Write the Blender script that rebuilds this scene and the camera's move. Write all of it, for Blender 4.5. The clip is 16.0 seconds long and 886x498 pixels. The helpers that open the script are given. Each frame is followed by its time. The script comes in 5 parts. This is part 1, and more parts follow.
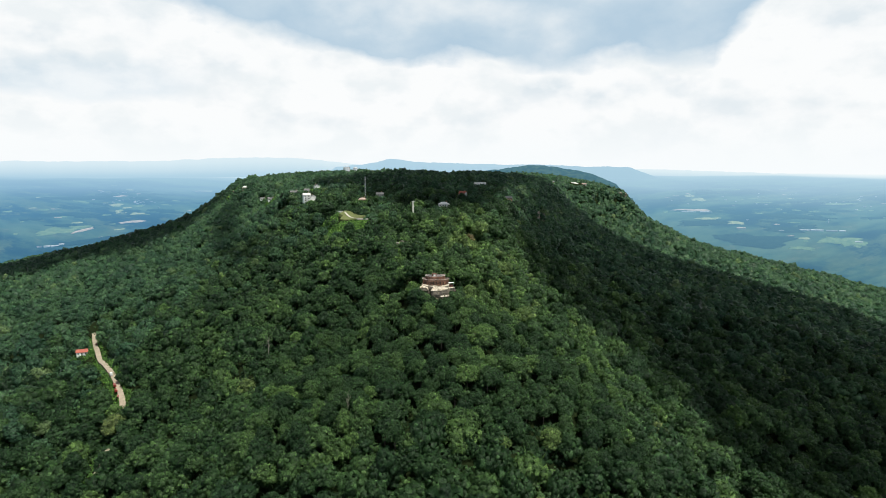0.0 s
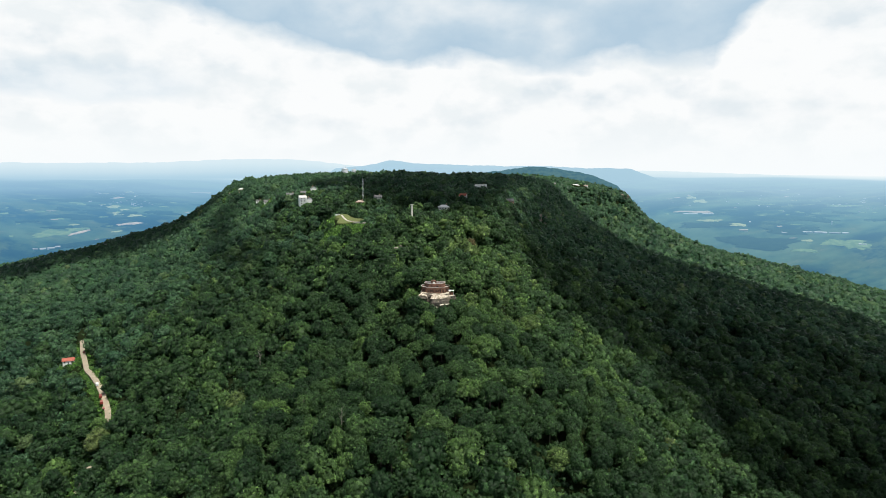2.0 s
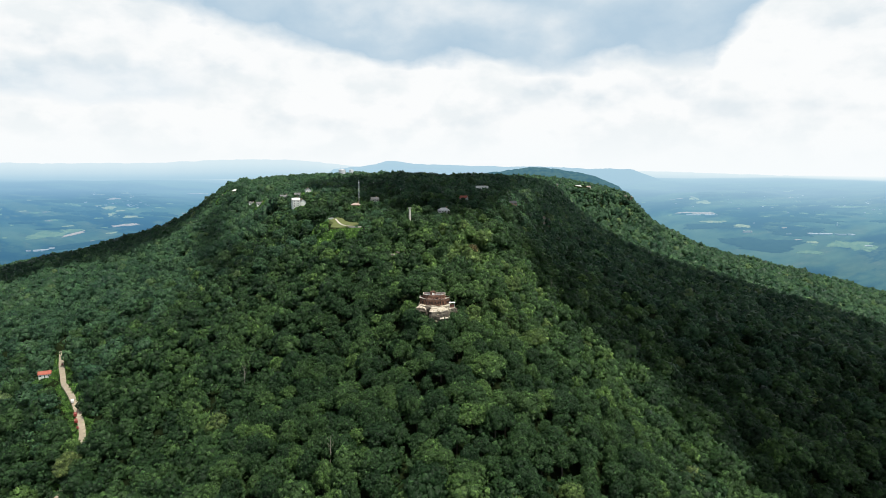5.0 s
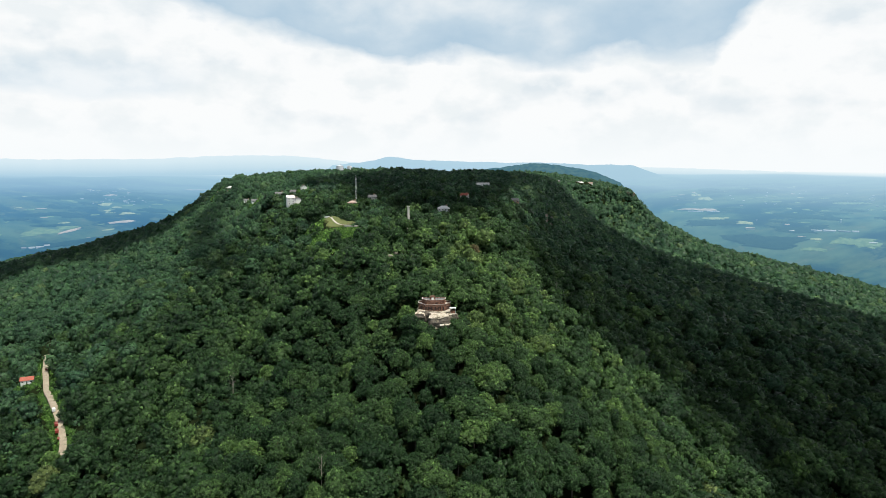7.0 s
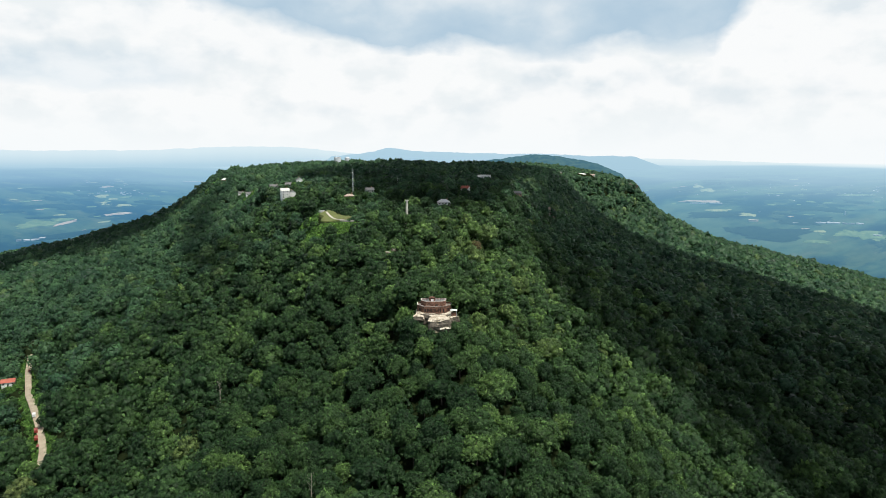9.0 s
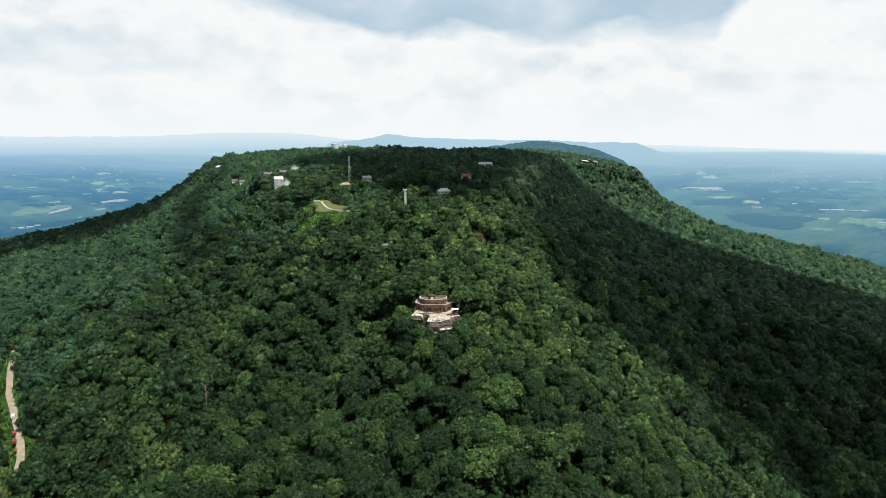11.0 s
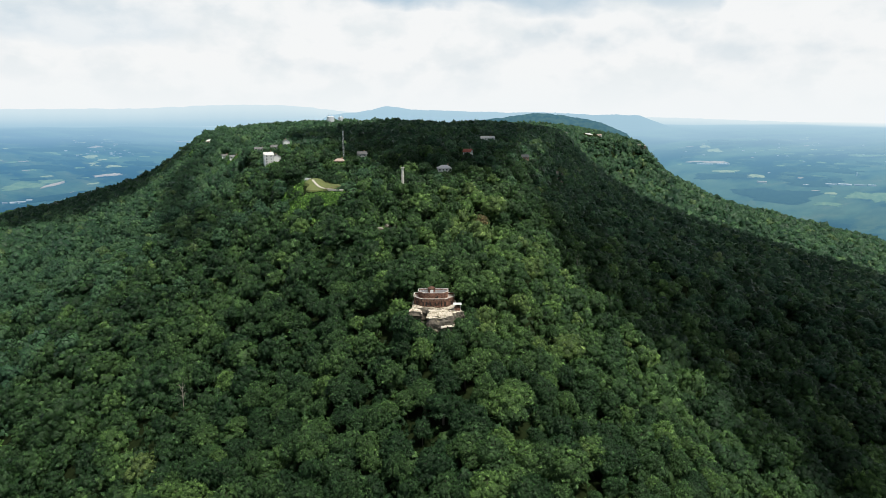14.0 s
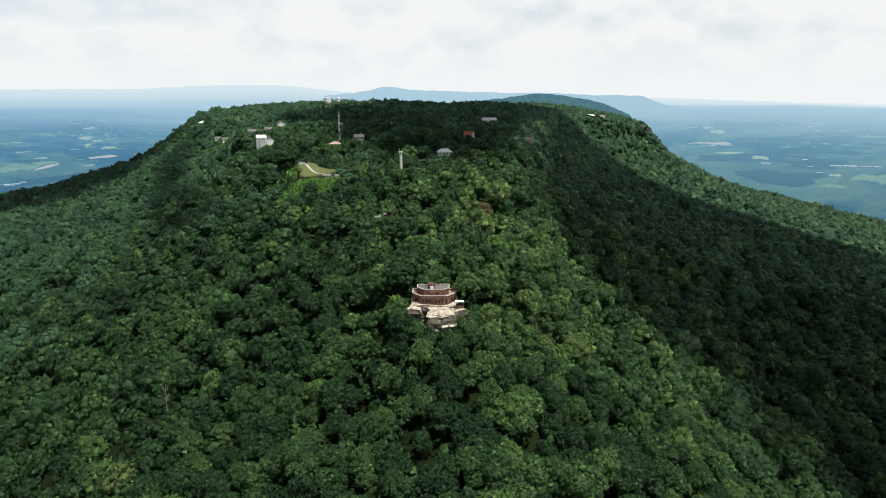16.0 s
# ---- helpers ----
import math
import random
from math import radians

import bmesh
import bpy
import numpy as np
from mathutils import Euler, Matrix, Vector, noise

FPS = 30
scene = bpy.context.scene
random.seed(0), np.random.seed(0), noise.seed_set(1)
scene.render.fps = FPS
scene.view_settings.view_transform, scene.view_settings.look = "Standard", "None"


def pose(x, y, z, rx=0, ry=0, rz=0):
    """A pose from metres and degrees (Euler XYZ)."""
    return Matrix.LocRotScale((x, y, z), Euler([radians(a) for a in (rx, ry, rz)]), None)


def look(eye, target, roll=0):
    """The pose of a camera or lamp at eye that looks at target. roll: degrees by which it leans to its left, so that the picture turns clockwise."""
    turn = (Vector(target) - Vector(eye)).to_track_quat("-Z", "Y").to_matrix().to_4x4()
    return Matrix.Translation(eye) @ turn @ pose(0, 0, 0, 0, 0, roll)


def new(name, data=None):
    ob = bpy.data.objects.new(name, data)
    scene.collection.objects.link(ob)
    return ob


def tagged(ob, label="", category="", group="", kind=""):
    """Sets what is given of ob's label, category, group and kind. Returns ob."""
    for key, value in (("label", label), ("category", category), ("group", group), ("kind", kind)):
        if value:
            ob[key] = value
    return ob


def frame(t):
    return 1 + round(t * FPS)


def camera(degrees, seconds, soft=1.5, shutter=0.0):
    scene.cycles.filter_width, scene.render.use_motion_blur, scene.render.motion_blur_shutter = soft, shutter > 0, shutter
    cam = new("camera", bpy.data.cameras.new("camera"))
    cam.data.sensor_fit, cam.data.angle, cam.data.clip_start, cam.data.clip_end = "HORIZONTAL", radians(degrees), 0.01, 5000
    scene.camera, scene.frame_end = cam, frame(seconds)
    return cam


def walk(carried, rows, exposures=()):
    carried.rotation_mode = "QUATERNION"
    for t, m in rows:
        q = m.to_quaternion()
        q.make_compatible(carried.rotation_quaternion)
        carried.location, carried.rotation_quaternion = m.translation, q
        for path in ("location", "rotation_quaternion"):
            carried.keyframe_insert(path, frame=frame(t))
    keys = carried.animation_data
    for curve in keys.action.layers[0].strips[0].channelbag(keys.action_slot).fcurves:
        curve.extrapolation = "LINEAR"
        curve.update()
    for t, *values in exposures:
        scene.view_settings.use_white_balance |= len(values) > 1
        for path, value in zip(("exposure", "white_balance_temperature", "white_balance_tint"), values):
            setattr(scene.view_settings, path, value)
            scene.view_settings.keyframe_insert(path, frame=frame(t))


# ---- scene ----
cam = camera(70.0, 16.0, soft=0.65)
PATH = [
    (0.0, 0.00, -494.00, 91.00, 82.819, 0.000, 0.000),
    (1.0, 0.01, -482.34, 91.19, 82.875, -0.000, -0.004),
    (2.0, -0.00, -470.28, 91.42, 82.950, -0.000, -0.010),
    (3.0, -0.03, -457.86, 91.70, 83.011, -0.000, -0.016),
    (4.0, -0.09, -445.15, 92.00, 83.031, -0.000, -0.024),
    (5.0, -0.16, -432.20, 92.34, 82.985, -0.000, -0.032),
    (6.0, -0.26, -419.05, 92.70, 82.854, -0.000, -0.041),
    (7.0, -0.37, -405.76, 93.07, 82.624, -0.000, -0.051),
    (8.0, -0.51, -392.39, 93.46, 82.286, -0.000, -0.062),
    (9.0, -0.67, -378.98, 93.85, 81.836, -0.000, -0.073),
    (10.0, -0.85, -365.59, 94.24, 81.276, -0.000, -0.086),
    (11.0, -1.05, -352.27, 94.62, 80.615, -0.000, -0.100),
    (12.0, -1.28, -339.08, 94.99, 79.866, -0.000, -0.114),
    (13.0, -1.52, -326.06, 95.34, 79.050, -0.000, -0.130),
    (14.0, -1.79, -313.28, 95.66, 78.193, -0.000, -0.146),
    (15.0, -2.07, -300.77, 95.95, 77.331, -0.000, -0.163),
    (16.0, -2.38, -288.60, 96.21, 76.503, -0.000, -0.181),
]
walk(cam, [(t, pose(x, y, z, rx, ry, rz)) for t, x, y, z, rx, ry, rz in PATH], [(0.0, 0.0), (6.0, 0.0), (10.0, -0.03), (16.0, -0.09)])

# ---- world, sun, exposure ----
SUN_DIR = Vector((0.26, -0.26, 0.93)).normalized()
SUN_ELEV = math.asin(SUN_DIR.z)
SUN_AZ = math.atan2(SUN_DIR.x, SUN_DIR.y)


def nodes_of(mat):
    mat.use_nodes = True
    nt = mat.node_tree
    nt.nodes.clear()
    return nt, nt.nodes, nt.links


def ramp(nt, fac, stops):
    r = nt.nodes.new("ShaderNodeValToRGB")
    while len(r.color_ramp.elements) < len(stops):
        r.color_ramp.elements.new(0.5)
    for e, (p, c) in zip(r.color_ramp.elements, stops):
        e.position, e.color = p, (*c, 1)
    nt.links.new(fac, r.inputs[0])
    return r.outputs[0]


def math_node(nt, op, a, b=None, clamp=False):
    m = nt.nodes.new("ShaderNodeMath")
    m.operation, m.use_clamp = op, clamp
    for i, v in enumerate((a, b)):
        if v is None:
            continue
        if isinstance(v, (int, float)):
            m.inputs[i].default_value = v
        else:
            nt.links.new(v, m.inputs[i])
    return m.outputs[0]


def noise_node(nt, vec, scale, detail=3.0, rough=0.55):
    n = nt.nodes.new("ShaderNodeTexNoise")
    n.inputs["Scale"].default_value, n.inputs["Detail"].default_value, n.inputs["Roughness"].default_value = scale, detail, rough
    if vec is not None:
        nt.links.new(vec, n.inputs["Vector"])
    return n.outputs[0]


def mix_col(nt, fac, a, b, mode="MIX"):
    m = nt.nodes.new("ShaderNodeMix")
    m.data_type, m.blend_type = "RGBA", mode
    for sock, v in ((m.inputs["Factor"], fac), (m.inputs[6], a), (m.inputs[7], b)):
        if isinstance(v, (int, float)):
            sock.default_value = v
        elif isinstance(v, tuple):
            sock.default_value = (*v, 1)
        else:
            nt.links.new(v, sock)
    return m.outputs[2]


world = bpy.data.worlds.new("sky")
scene.world = world
world.use_nodes = True
wt = world.node_tree
wt.nodes.clear()
sky = wt.nodes.new("ShaderNodeTexSky")
sky.sky_type, sky.sun_disc, sky.sun_elevation, sky.sun_rotation = "NISHITA", False, SUN_ELEV, SUN_AZ
sky.air_density, sky.dust_density = 1.4, 2.0
wco = wt.nodes.new("ShaderNodeTexCoord")
wsep = wt.nodes.new("ShaderNodeSeparateXYZ")
wt.links.new(wco.outputs["Generated"], wsep.inputs[0])
up = math_node(wt, "MAXIMUM", wsep.outputs[2], 0.0)
stretch = wt.nodes.new("ShaderNodeVectorMath")
stretch.operation = "MULTIPLY"
wt.links.new(wco.outputs["Generated"], stretch.inputs[0])
stretch.inputs[1].default_value = (1.0, 1.0, 1.7)
lifted = wt.nodes.new("ShaderNodeVectorMath")
lifted.operation = "ADD"
wt.links.new(stretch.outputs[0], lifted.inputs[0])
lifted.inputs[1].default_value = (-0.012, 0.0, 0.045)
heaps = noise_node(wt, stretch.outputs[0], 6.5, 7.0, 0.5)
above = noise_node(wt, lifted.outputs[0], 6.5, 7.0, 0.5)
puffs = noise_node(wt, stretch.outputs[0], 11.0, 6.0, 0.52)
# a broad grey cloud base stands ahead, over the ridge, and others all round at that height
wave = math_node(wt, "MULTIPLY", math_node(wt, "SUBTRACT", heaps, 0.5), 0.085)
rise = math_node(wt, "ADD", math_node(wt, "ADD", up, wave), math_node(wt, "MULTIPLY", math_node(wt, "SUBTRACT", puffs, 0.5), 0.055))
west = math_node(wt, "MULTIPLY", math_node(wt, "MAXIMUM", math_node(wt, "SUBTRACT", -0.12, wsep.outputs[0]), 0.0), 0.24)
east = math_node(wt, "MULTIPLY", math_node(wt, "MAXIMUM", math_node(wt, "SUBTRACT", wsep.outputs[0], 0.38), 0.0), 1.1)
floor_at = math_node(wt, "SUBTRACT", math_node(wt, "SUBTRACT", math_node(wt, "SUBTRACT", rise, west), east), 0.150)
base = math_node(wt, "DIVIDE", floor_at, 0.020, True)
# a lower, paler bank to the west of it
bank = math_node(wt, "MULTIPLY", math_node(wt, "DIVIDE", math_node(wt, "SUBTRACT", rise, 0.086), 0.014, True), math_node(wt, "DIVIDE", math_node(wt, "SUBTRACT", 0.155, rise), 0.05, True))
bank = math_node(wt, "MULTIPLY", bank, math_node(wt, "DIVIDE", math_node(wt, "SUBTRACT", math_node(wt, "ADD", math_node(wt, "MULTIPLY", puffs, 0.2), -0.42), wsep.outputs[0]), 0.09, True))
# the undersides of the heaps are shaded by the cloud above them
under = math_node(wt, "MULTIPLY", math_node(wt, "ADD", math_node(wt, "SUBTRACT", above, heaps), 0.02), 6.5, True)
deep = math_node(wt, "MULTIPLY", math_node(wt, "SUBTRACT", above, 0.44), 6.0, True)
shade = math_node(wt, "MULTIPLY", math_node(wt, "MULTIPLY", under, deep), ramp(wt, up, [(0.02, (0.35, 0.35, 0.35)), (0.12, (1.0, 1.0, 1.0))]))
white = mix_col(wt, shade, ramp(wt, puffs, [(0.38, (0.86, 0.905, 0.925)), (0.52, (0.965, 0.98, 0.985))]), (0.76, 0.83, 0.875))
depth = math_node(wt, "ADD", math_node(wt, "MULTIPLY", floor_at, 1.0), math_node(wt, "ADD", math_node(wt, "MULTIPLY", heaps, 0.75), math_node(wt, "MULTIPLY", puffs, 0.25)))  # darkest along its flat foot
grey = ramp(wt, depth, [(0.42, (0.46, 0.61, 0.74)), (0.56, (0.55, 0.68, 0.785)), (0.76, (0.80, 0.86, 0.90))])
clouds = mix_col(wt, base, mix_col(wt, math_node(wt, "MULTIPLY", bank, 0.8), white, ramp(wt, puffs, [(0.35, (0.58, 0.71, 0.81)), (0.62, (0.84, 0.90, 0.94))])), grey)
blue = wt.nodes.new("ShaderNodeVectorMath")
blue.operation = "SCALE"
wt.links.new(sky.outputs[0], blue.inputs[0])
blue.inputs["Scale"].default_value = 0.045
# higher up the cover breaks and blue sky shows between the clouds
broken = math_node(wt, "MULTIPLY", math_node(wt, "DIVIDE", math_node(wt, "SUBTRACT", up, 0.27), 0.16, True), ramp(wt, heaps, [(0.50, (1.0, 1.0, 1.0)), (0.70, (0.7, 0.7, 0.7))]))
veil = ramp(wt, up, [(0.0, (0.0, 0.0, 0.0)), (0.015, (0.15, 0.15, 0.15)), (0.08, (1, 1, 1))])
low = mix_col(wt, veil, (0.94, 0.975, 0.99), clouds)
total = mix_col(wt, broken, low, blue.outputs[0])
bg = wt.nodes.new("ShaderNodeBackground")
bg.inputs[1].default_value = 1.0
wt.links.new(total, bg.inputs[0])
wo = wt.nodes.new("ShaderNodeOutputWorld")
wt.links.new(bg.outputs[0], wo.inputs[0])

sun_data = bpy.data.lights.new("sun", "SUN")
sun_data.energy, sun_data.angle, sun_data.color = 5.0, radians(0.9), (1.0, 0.96, 0.88)
sun = new("sun", sun_data)
sun.matrix_world = look(SUN_DIR * 1500, (0, 0, 0))

# ---- the lie of the land ----
OUTLINE = [(8, -8), (34, 40), (48, 130), (66, 280), (100, 500), (180, 800), (265, 1100), (330, 1330), (430, 1420), (560, 1470), (600, 1620), (520, 2000), (400, 3200),
           (-800, 3200), (-640, 2200), (-560, 1500), (-520, 1150), (-470, 940), (-380, 760), (-270, 560), (-190, 370), (-120, 215), (-70, 110), (-22, 25)]
RIM_Y = (-50, 0, 60, 180, 350, 600, 930, 1200, 1450, 2500, 5000)
RIM_Z = (0, 8, 12, 33, 52, 58, 64, 60, 58, 60, 60)
DOME_Y = (0, 200, 350, 700, 1000, 1500, 2500)
DOME_Z = (0, 4, 12, 22, 24, 26, 24)
CENTRE = (0.0, -390.0)
TREE_TOP = 16.0
VALLEY = -420.0


def grid_noise(X, Y, size, seed):
    """Smooth value noise on arrays, from -1 to 1, with cells of the given size in metres."""
    u, v = X / size, Y / size
    i, j = np.floor(u).astype(np.int64), np.floor(v).astype(np.int64)
    fu, fv = u - i, v - j
    fu, fv = fu * fu * (3 - 2 * fu), fv * fv * (3 - 2 * fv)

    def cell(a, b):
        h = (a * 374761393 + b * 668265263 + seed * 974634777) & 0x7FFFFFFF
        h = ((h ^ (h >> 13)) * 1274126177) & 0x7FFFFFFF
        return ((h ^ (h >> 16)) & 0xFFFF) / 32767.5 - 1

    return (cell(i, j) * (1 - fu) + cell(i + 1, j) * fu) * (1 - fv) + (cell(i, j + 1) * (1 - fu) + cell(i + 1, j + 1) * fu) * fv


def edge_distance(X, Y):
    """Distance to the plateau's rim (negative on the plateau) and the nearest place on the rim."""
    P = np.array(OUTLINE, float)
    Q = np.roll(P, -1, 0)
    best, bx, by, ins = np.full(X.shape, 1e9), np.zeros(X.shape), np.zeros(X.shape), np.zeros(X.shape, bool)
    for (ax, ay), (cx, cy) in zip(P, Q):
        dx, dy = cx - ax, cy - ay
        u = np.clip(((X - ax) * dx + (Y - ay) * dy) / (dx * dx + dy * dy), 0, 1)
        d = np.hypot(X - (ax + u * dx), Y - (ay + u * dy))
        m = d < best
        best, bx, by = np.where(m, d, best), np.where(m, ax + u * dx, bx), np.where(m, ay + u * dy, by)
        ins ^= ((ay > Y) != (cy > Y)) & (X < dx * (Y - ay) / (dy if dy else 1e-9) + ax)
    return np.where(ins, -best, best), bx, by


def mountain(X, Y):
    """Height of the forest's upper side over the whole mountain, not yet met with the valley."""
    d, bx, by = edge_distance(X, Y)
    inside = d <= 0
    within = np.maximum(-d, 0)
    d = np.maximum(d, 0)
    nx, ny = (X - bx) / np.maximum(d, 1e-6), (Y - by) / np.maximum(d, 1e-6)
    wr = np.clip(nx * 0.5 + 0.5, 0, 1)
    wr = wr * wr * (3 - 2 * wr)
    wf = np.clip(-ny * 1.3 - 0.3, 0, 1) * np.clip((60 - by) / 60.0, 0, 1)
    far = np.clip((by - 150) / 200, 0, 1)
    A = (78 * (1 - wr) + 108 * wr) * (1 - wf) + 22 * wf
    g = ((0.28 - 0.05 * far) * (1 - wr) + 0.246 * wr) * (1 - wf) + 0.37 * wf
    s = (103 * (1 - wr) + 88 * wr) * (1 + 0.787 * (1 - far))
    along = np.where(inside, Y, by)
    top = np.interp(along, RIM_Y, RIM_Z) + np.interp(along, DOME_Y, DOME_Z) * (1 - np.exp(-within / 110))
    # the south-east corner of the plateau sinks towards its spur
    east = np.clip((np.where(inside, X, bx) - 230) / 350, 0, 1.2) * np.clip((along - 1000) / 350, 0, 1)
    top = top - 38 * east ** 1.5
    z = top - A * (1 - np.exp(-d / s)) - g * d
    z = z - 3.5 * np.exp(-((X + 3) / 18) ** 2 - ((Y + 30) / 14) ** 2) + 9 * np.exp(-((X + 32) / 24) ** 2 - ((Y - 166) / 20) ** 2) + 9 * np.exp(-((X - 12) / 30) ** 2 - ((Y - 42) / 20) ** 2)
    z = z + 8 * np.exp(-((X - 80) / 55) ** 2 - ((Y + 90) / 55) ** 2) - 7 * np.exp(-((X + 115) / 50) ** 2 - ((Y + 45) / 50) ** 2)
    ribs = grid_noise(along + 0.45 * d, d * 0.22, 48, 12) * np.clip((d - 15) / 60, 0, 1) * np.clip((700 - along) / 300, 0, 1)
    z = z + 6.0 * ribs * np.clip(np.hypot(X + 330, Y - 80) / 130 - 1, 0, 1) * np.clip(np.hypot(X, Y + 60) / 120 - 0.4, 0, 1)
    rough = np.clip(d / 120, 0.25, 1)
    z = z + rough * (9 * grid_noise(X, Y, 140, 1) + 4 * grid_noise(X, Y, 55, 2))
    return z


def valley(X, Y):
    """The plain below, bent up towards the eye's level in the distance to fit the camera's view."""
    r = np.hypot(X - CENTRE[0], Y - CENTRE[1])
    t = np.clip((r - 2200) / 2600, 0, 1)
    true_r = r * (1 + 14 * t ** 2.2)
    z = 93 + (VALLEY - 93) * np.maximum(r, 1) / np.maximum(true_r, 1)
    hills = 26 * grid_noise(X, Y, 620, 5) + 14 * grid_noise(X, Y, 260, 6)
    return z + hills * np.clip((r - 900) / 900, 0, 1) * (1 - 0.75 * t)


# Levelled knolls that carry houses and lawns, raised to fit the camera's view: x, y, radius, how far they rise over the
# forest floor.
KNOLLS = [(-184, 352, 16, 11), (-386, 760, 17, 13), (-285, 560, 11, 13), (-232, 500, 9, 9), (-196, 480, 11, 16), (0, 285, 11, 9), (396, 1432, 22, 12), (311, 1300, 16, 11),
          (64, 600, 15, 8), (-105, 330, 10, 9), (-96, 228, 26, 11), (-123, 248, 17, 6), (-84, 346, 10, 8), (28, 401, 11, 6), (96, 455, 12, 9), (-245, 452, 14, 8), (-378, 149, 10, 7), (430, 1440, 14, 12), (-440, 840, 22, 11), (-312, 603, 9, 10)]


def land(X, Y):
    """Ground height."""
    a, b = mountain(X, Y) - TREE_TOP, valley(X, Y)
    for kx, ky, kr, kh in KNOLLS:
        a = a + kh * np.exp(-np.maximum(np.hypot(X - kx, Y - ky) / kr - 0.7, 0) ** 2 * 3.0)
    k = 40.0
    h = np.clip(0.5 + 0.5 * (a - b) / k, 0, 1)
    return b * (1 - h) + a * h + k * h * (1 - h)


def land_at(x, y):
    return float(land(np.array([float(x)]), np.array([float(y)]))[0])

# ---- materials ----
def principled(name, rough=0.8):
    mat = bpy.data.materials.new(name)
    nt, n, l = nodes_of(mat)
    b = n.new("ShaderNodeBsdfPrincipled")
    o = n.new("ShaderNodeOutputMaterial")
    l.new(b.outputs[0], o.inputs[0])
    b.inputs["Roughness"].default_value = rough
    return mat, nt, b


def object_coords(nt):
    return nt.nodes.new("ShaderNodeTexCoord").outputs["Object"]


def add_bump(nt, b, height, strength=0.4, distance=0.1):
    bump = nt.nodes.new("ShaderNodeBump")
    bump.inputs["Strength"].default_value, bump.inputs["Distance"].default_value = strength, distance
    nt.links.new(height, bump.inputs["Height"])
    nt.links.new(bump.outputs[0], b.inputs["Normal"])


def surface(name, dark, light, scale, rough=0.85, bump=0.3, fine=6.0, metal=0.0):
    """A plain real surface: two scales of variation between two colours, and fine relief."""
    mat, nt, b = principled(name, rough)
    co = object_coords(nt)
    big, small = noise_node(nt, co, scale, 4), noise_node(nt, co, scale * fine, 4)
    f = math_node(nt, "ADD", math_node(nt, "MULTIPLY", big, 0.6), math_node(nt, "MULTIPLY", small, 0.4))
    nt.links.new(ramp(nt, f, [(0.3, dark), (0.7, light)]), b.inputs["Base Color"])
    b.inputs["Metallic"].default_value = metal
    add_bump(nt, b, small, bump, 0.08)
    return mat


GREENS = [(0.0, (0.0117, 0.0303, 0.0138)), (0.25, (0.019, 0.0449, 0.0182)), (0.55, (0.0321, 0.0663, 0.0254)), (0.8, (0.0519, 0.0955, 0.033)), (0.9, (0.076, 0.1315, 0.0415)), (0.955, (0.0994, 0.1243, 0.0488)), (0.97, (0.1124, 0.1044, 0.0466)), (1.0, (0.1297, 0.0896, 0.0513))]
# greens of the farther forest: bluer, with distance haze put into the leaf colour
HAZE_GREENS = [(0.0, (0.0191, 0.0525, 0.0312)), (0.3, (0.0328, 0.0745, 0.0403)), (0.6, (0.0455, 0.0967, 0.0483)), (0.85, (0.0657, 0.1198, 0.0554)), (0.96, (0.0909, 0.1344, 0.0573)), (1.0, (0.1029, 0.1209, 0.0573))]
# vines and scrub of the open slopes
SCRUB_GREENS = [(0.0, (0.044, 0.100, 0.024)), (0.5, (0.075, 0.150, 0.034)), (1.0, (0.120, 0.205, 0.052))]


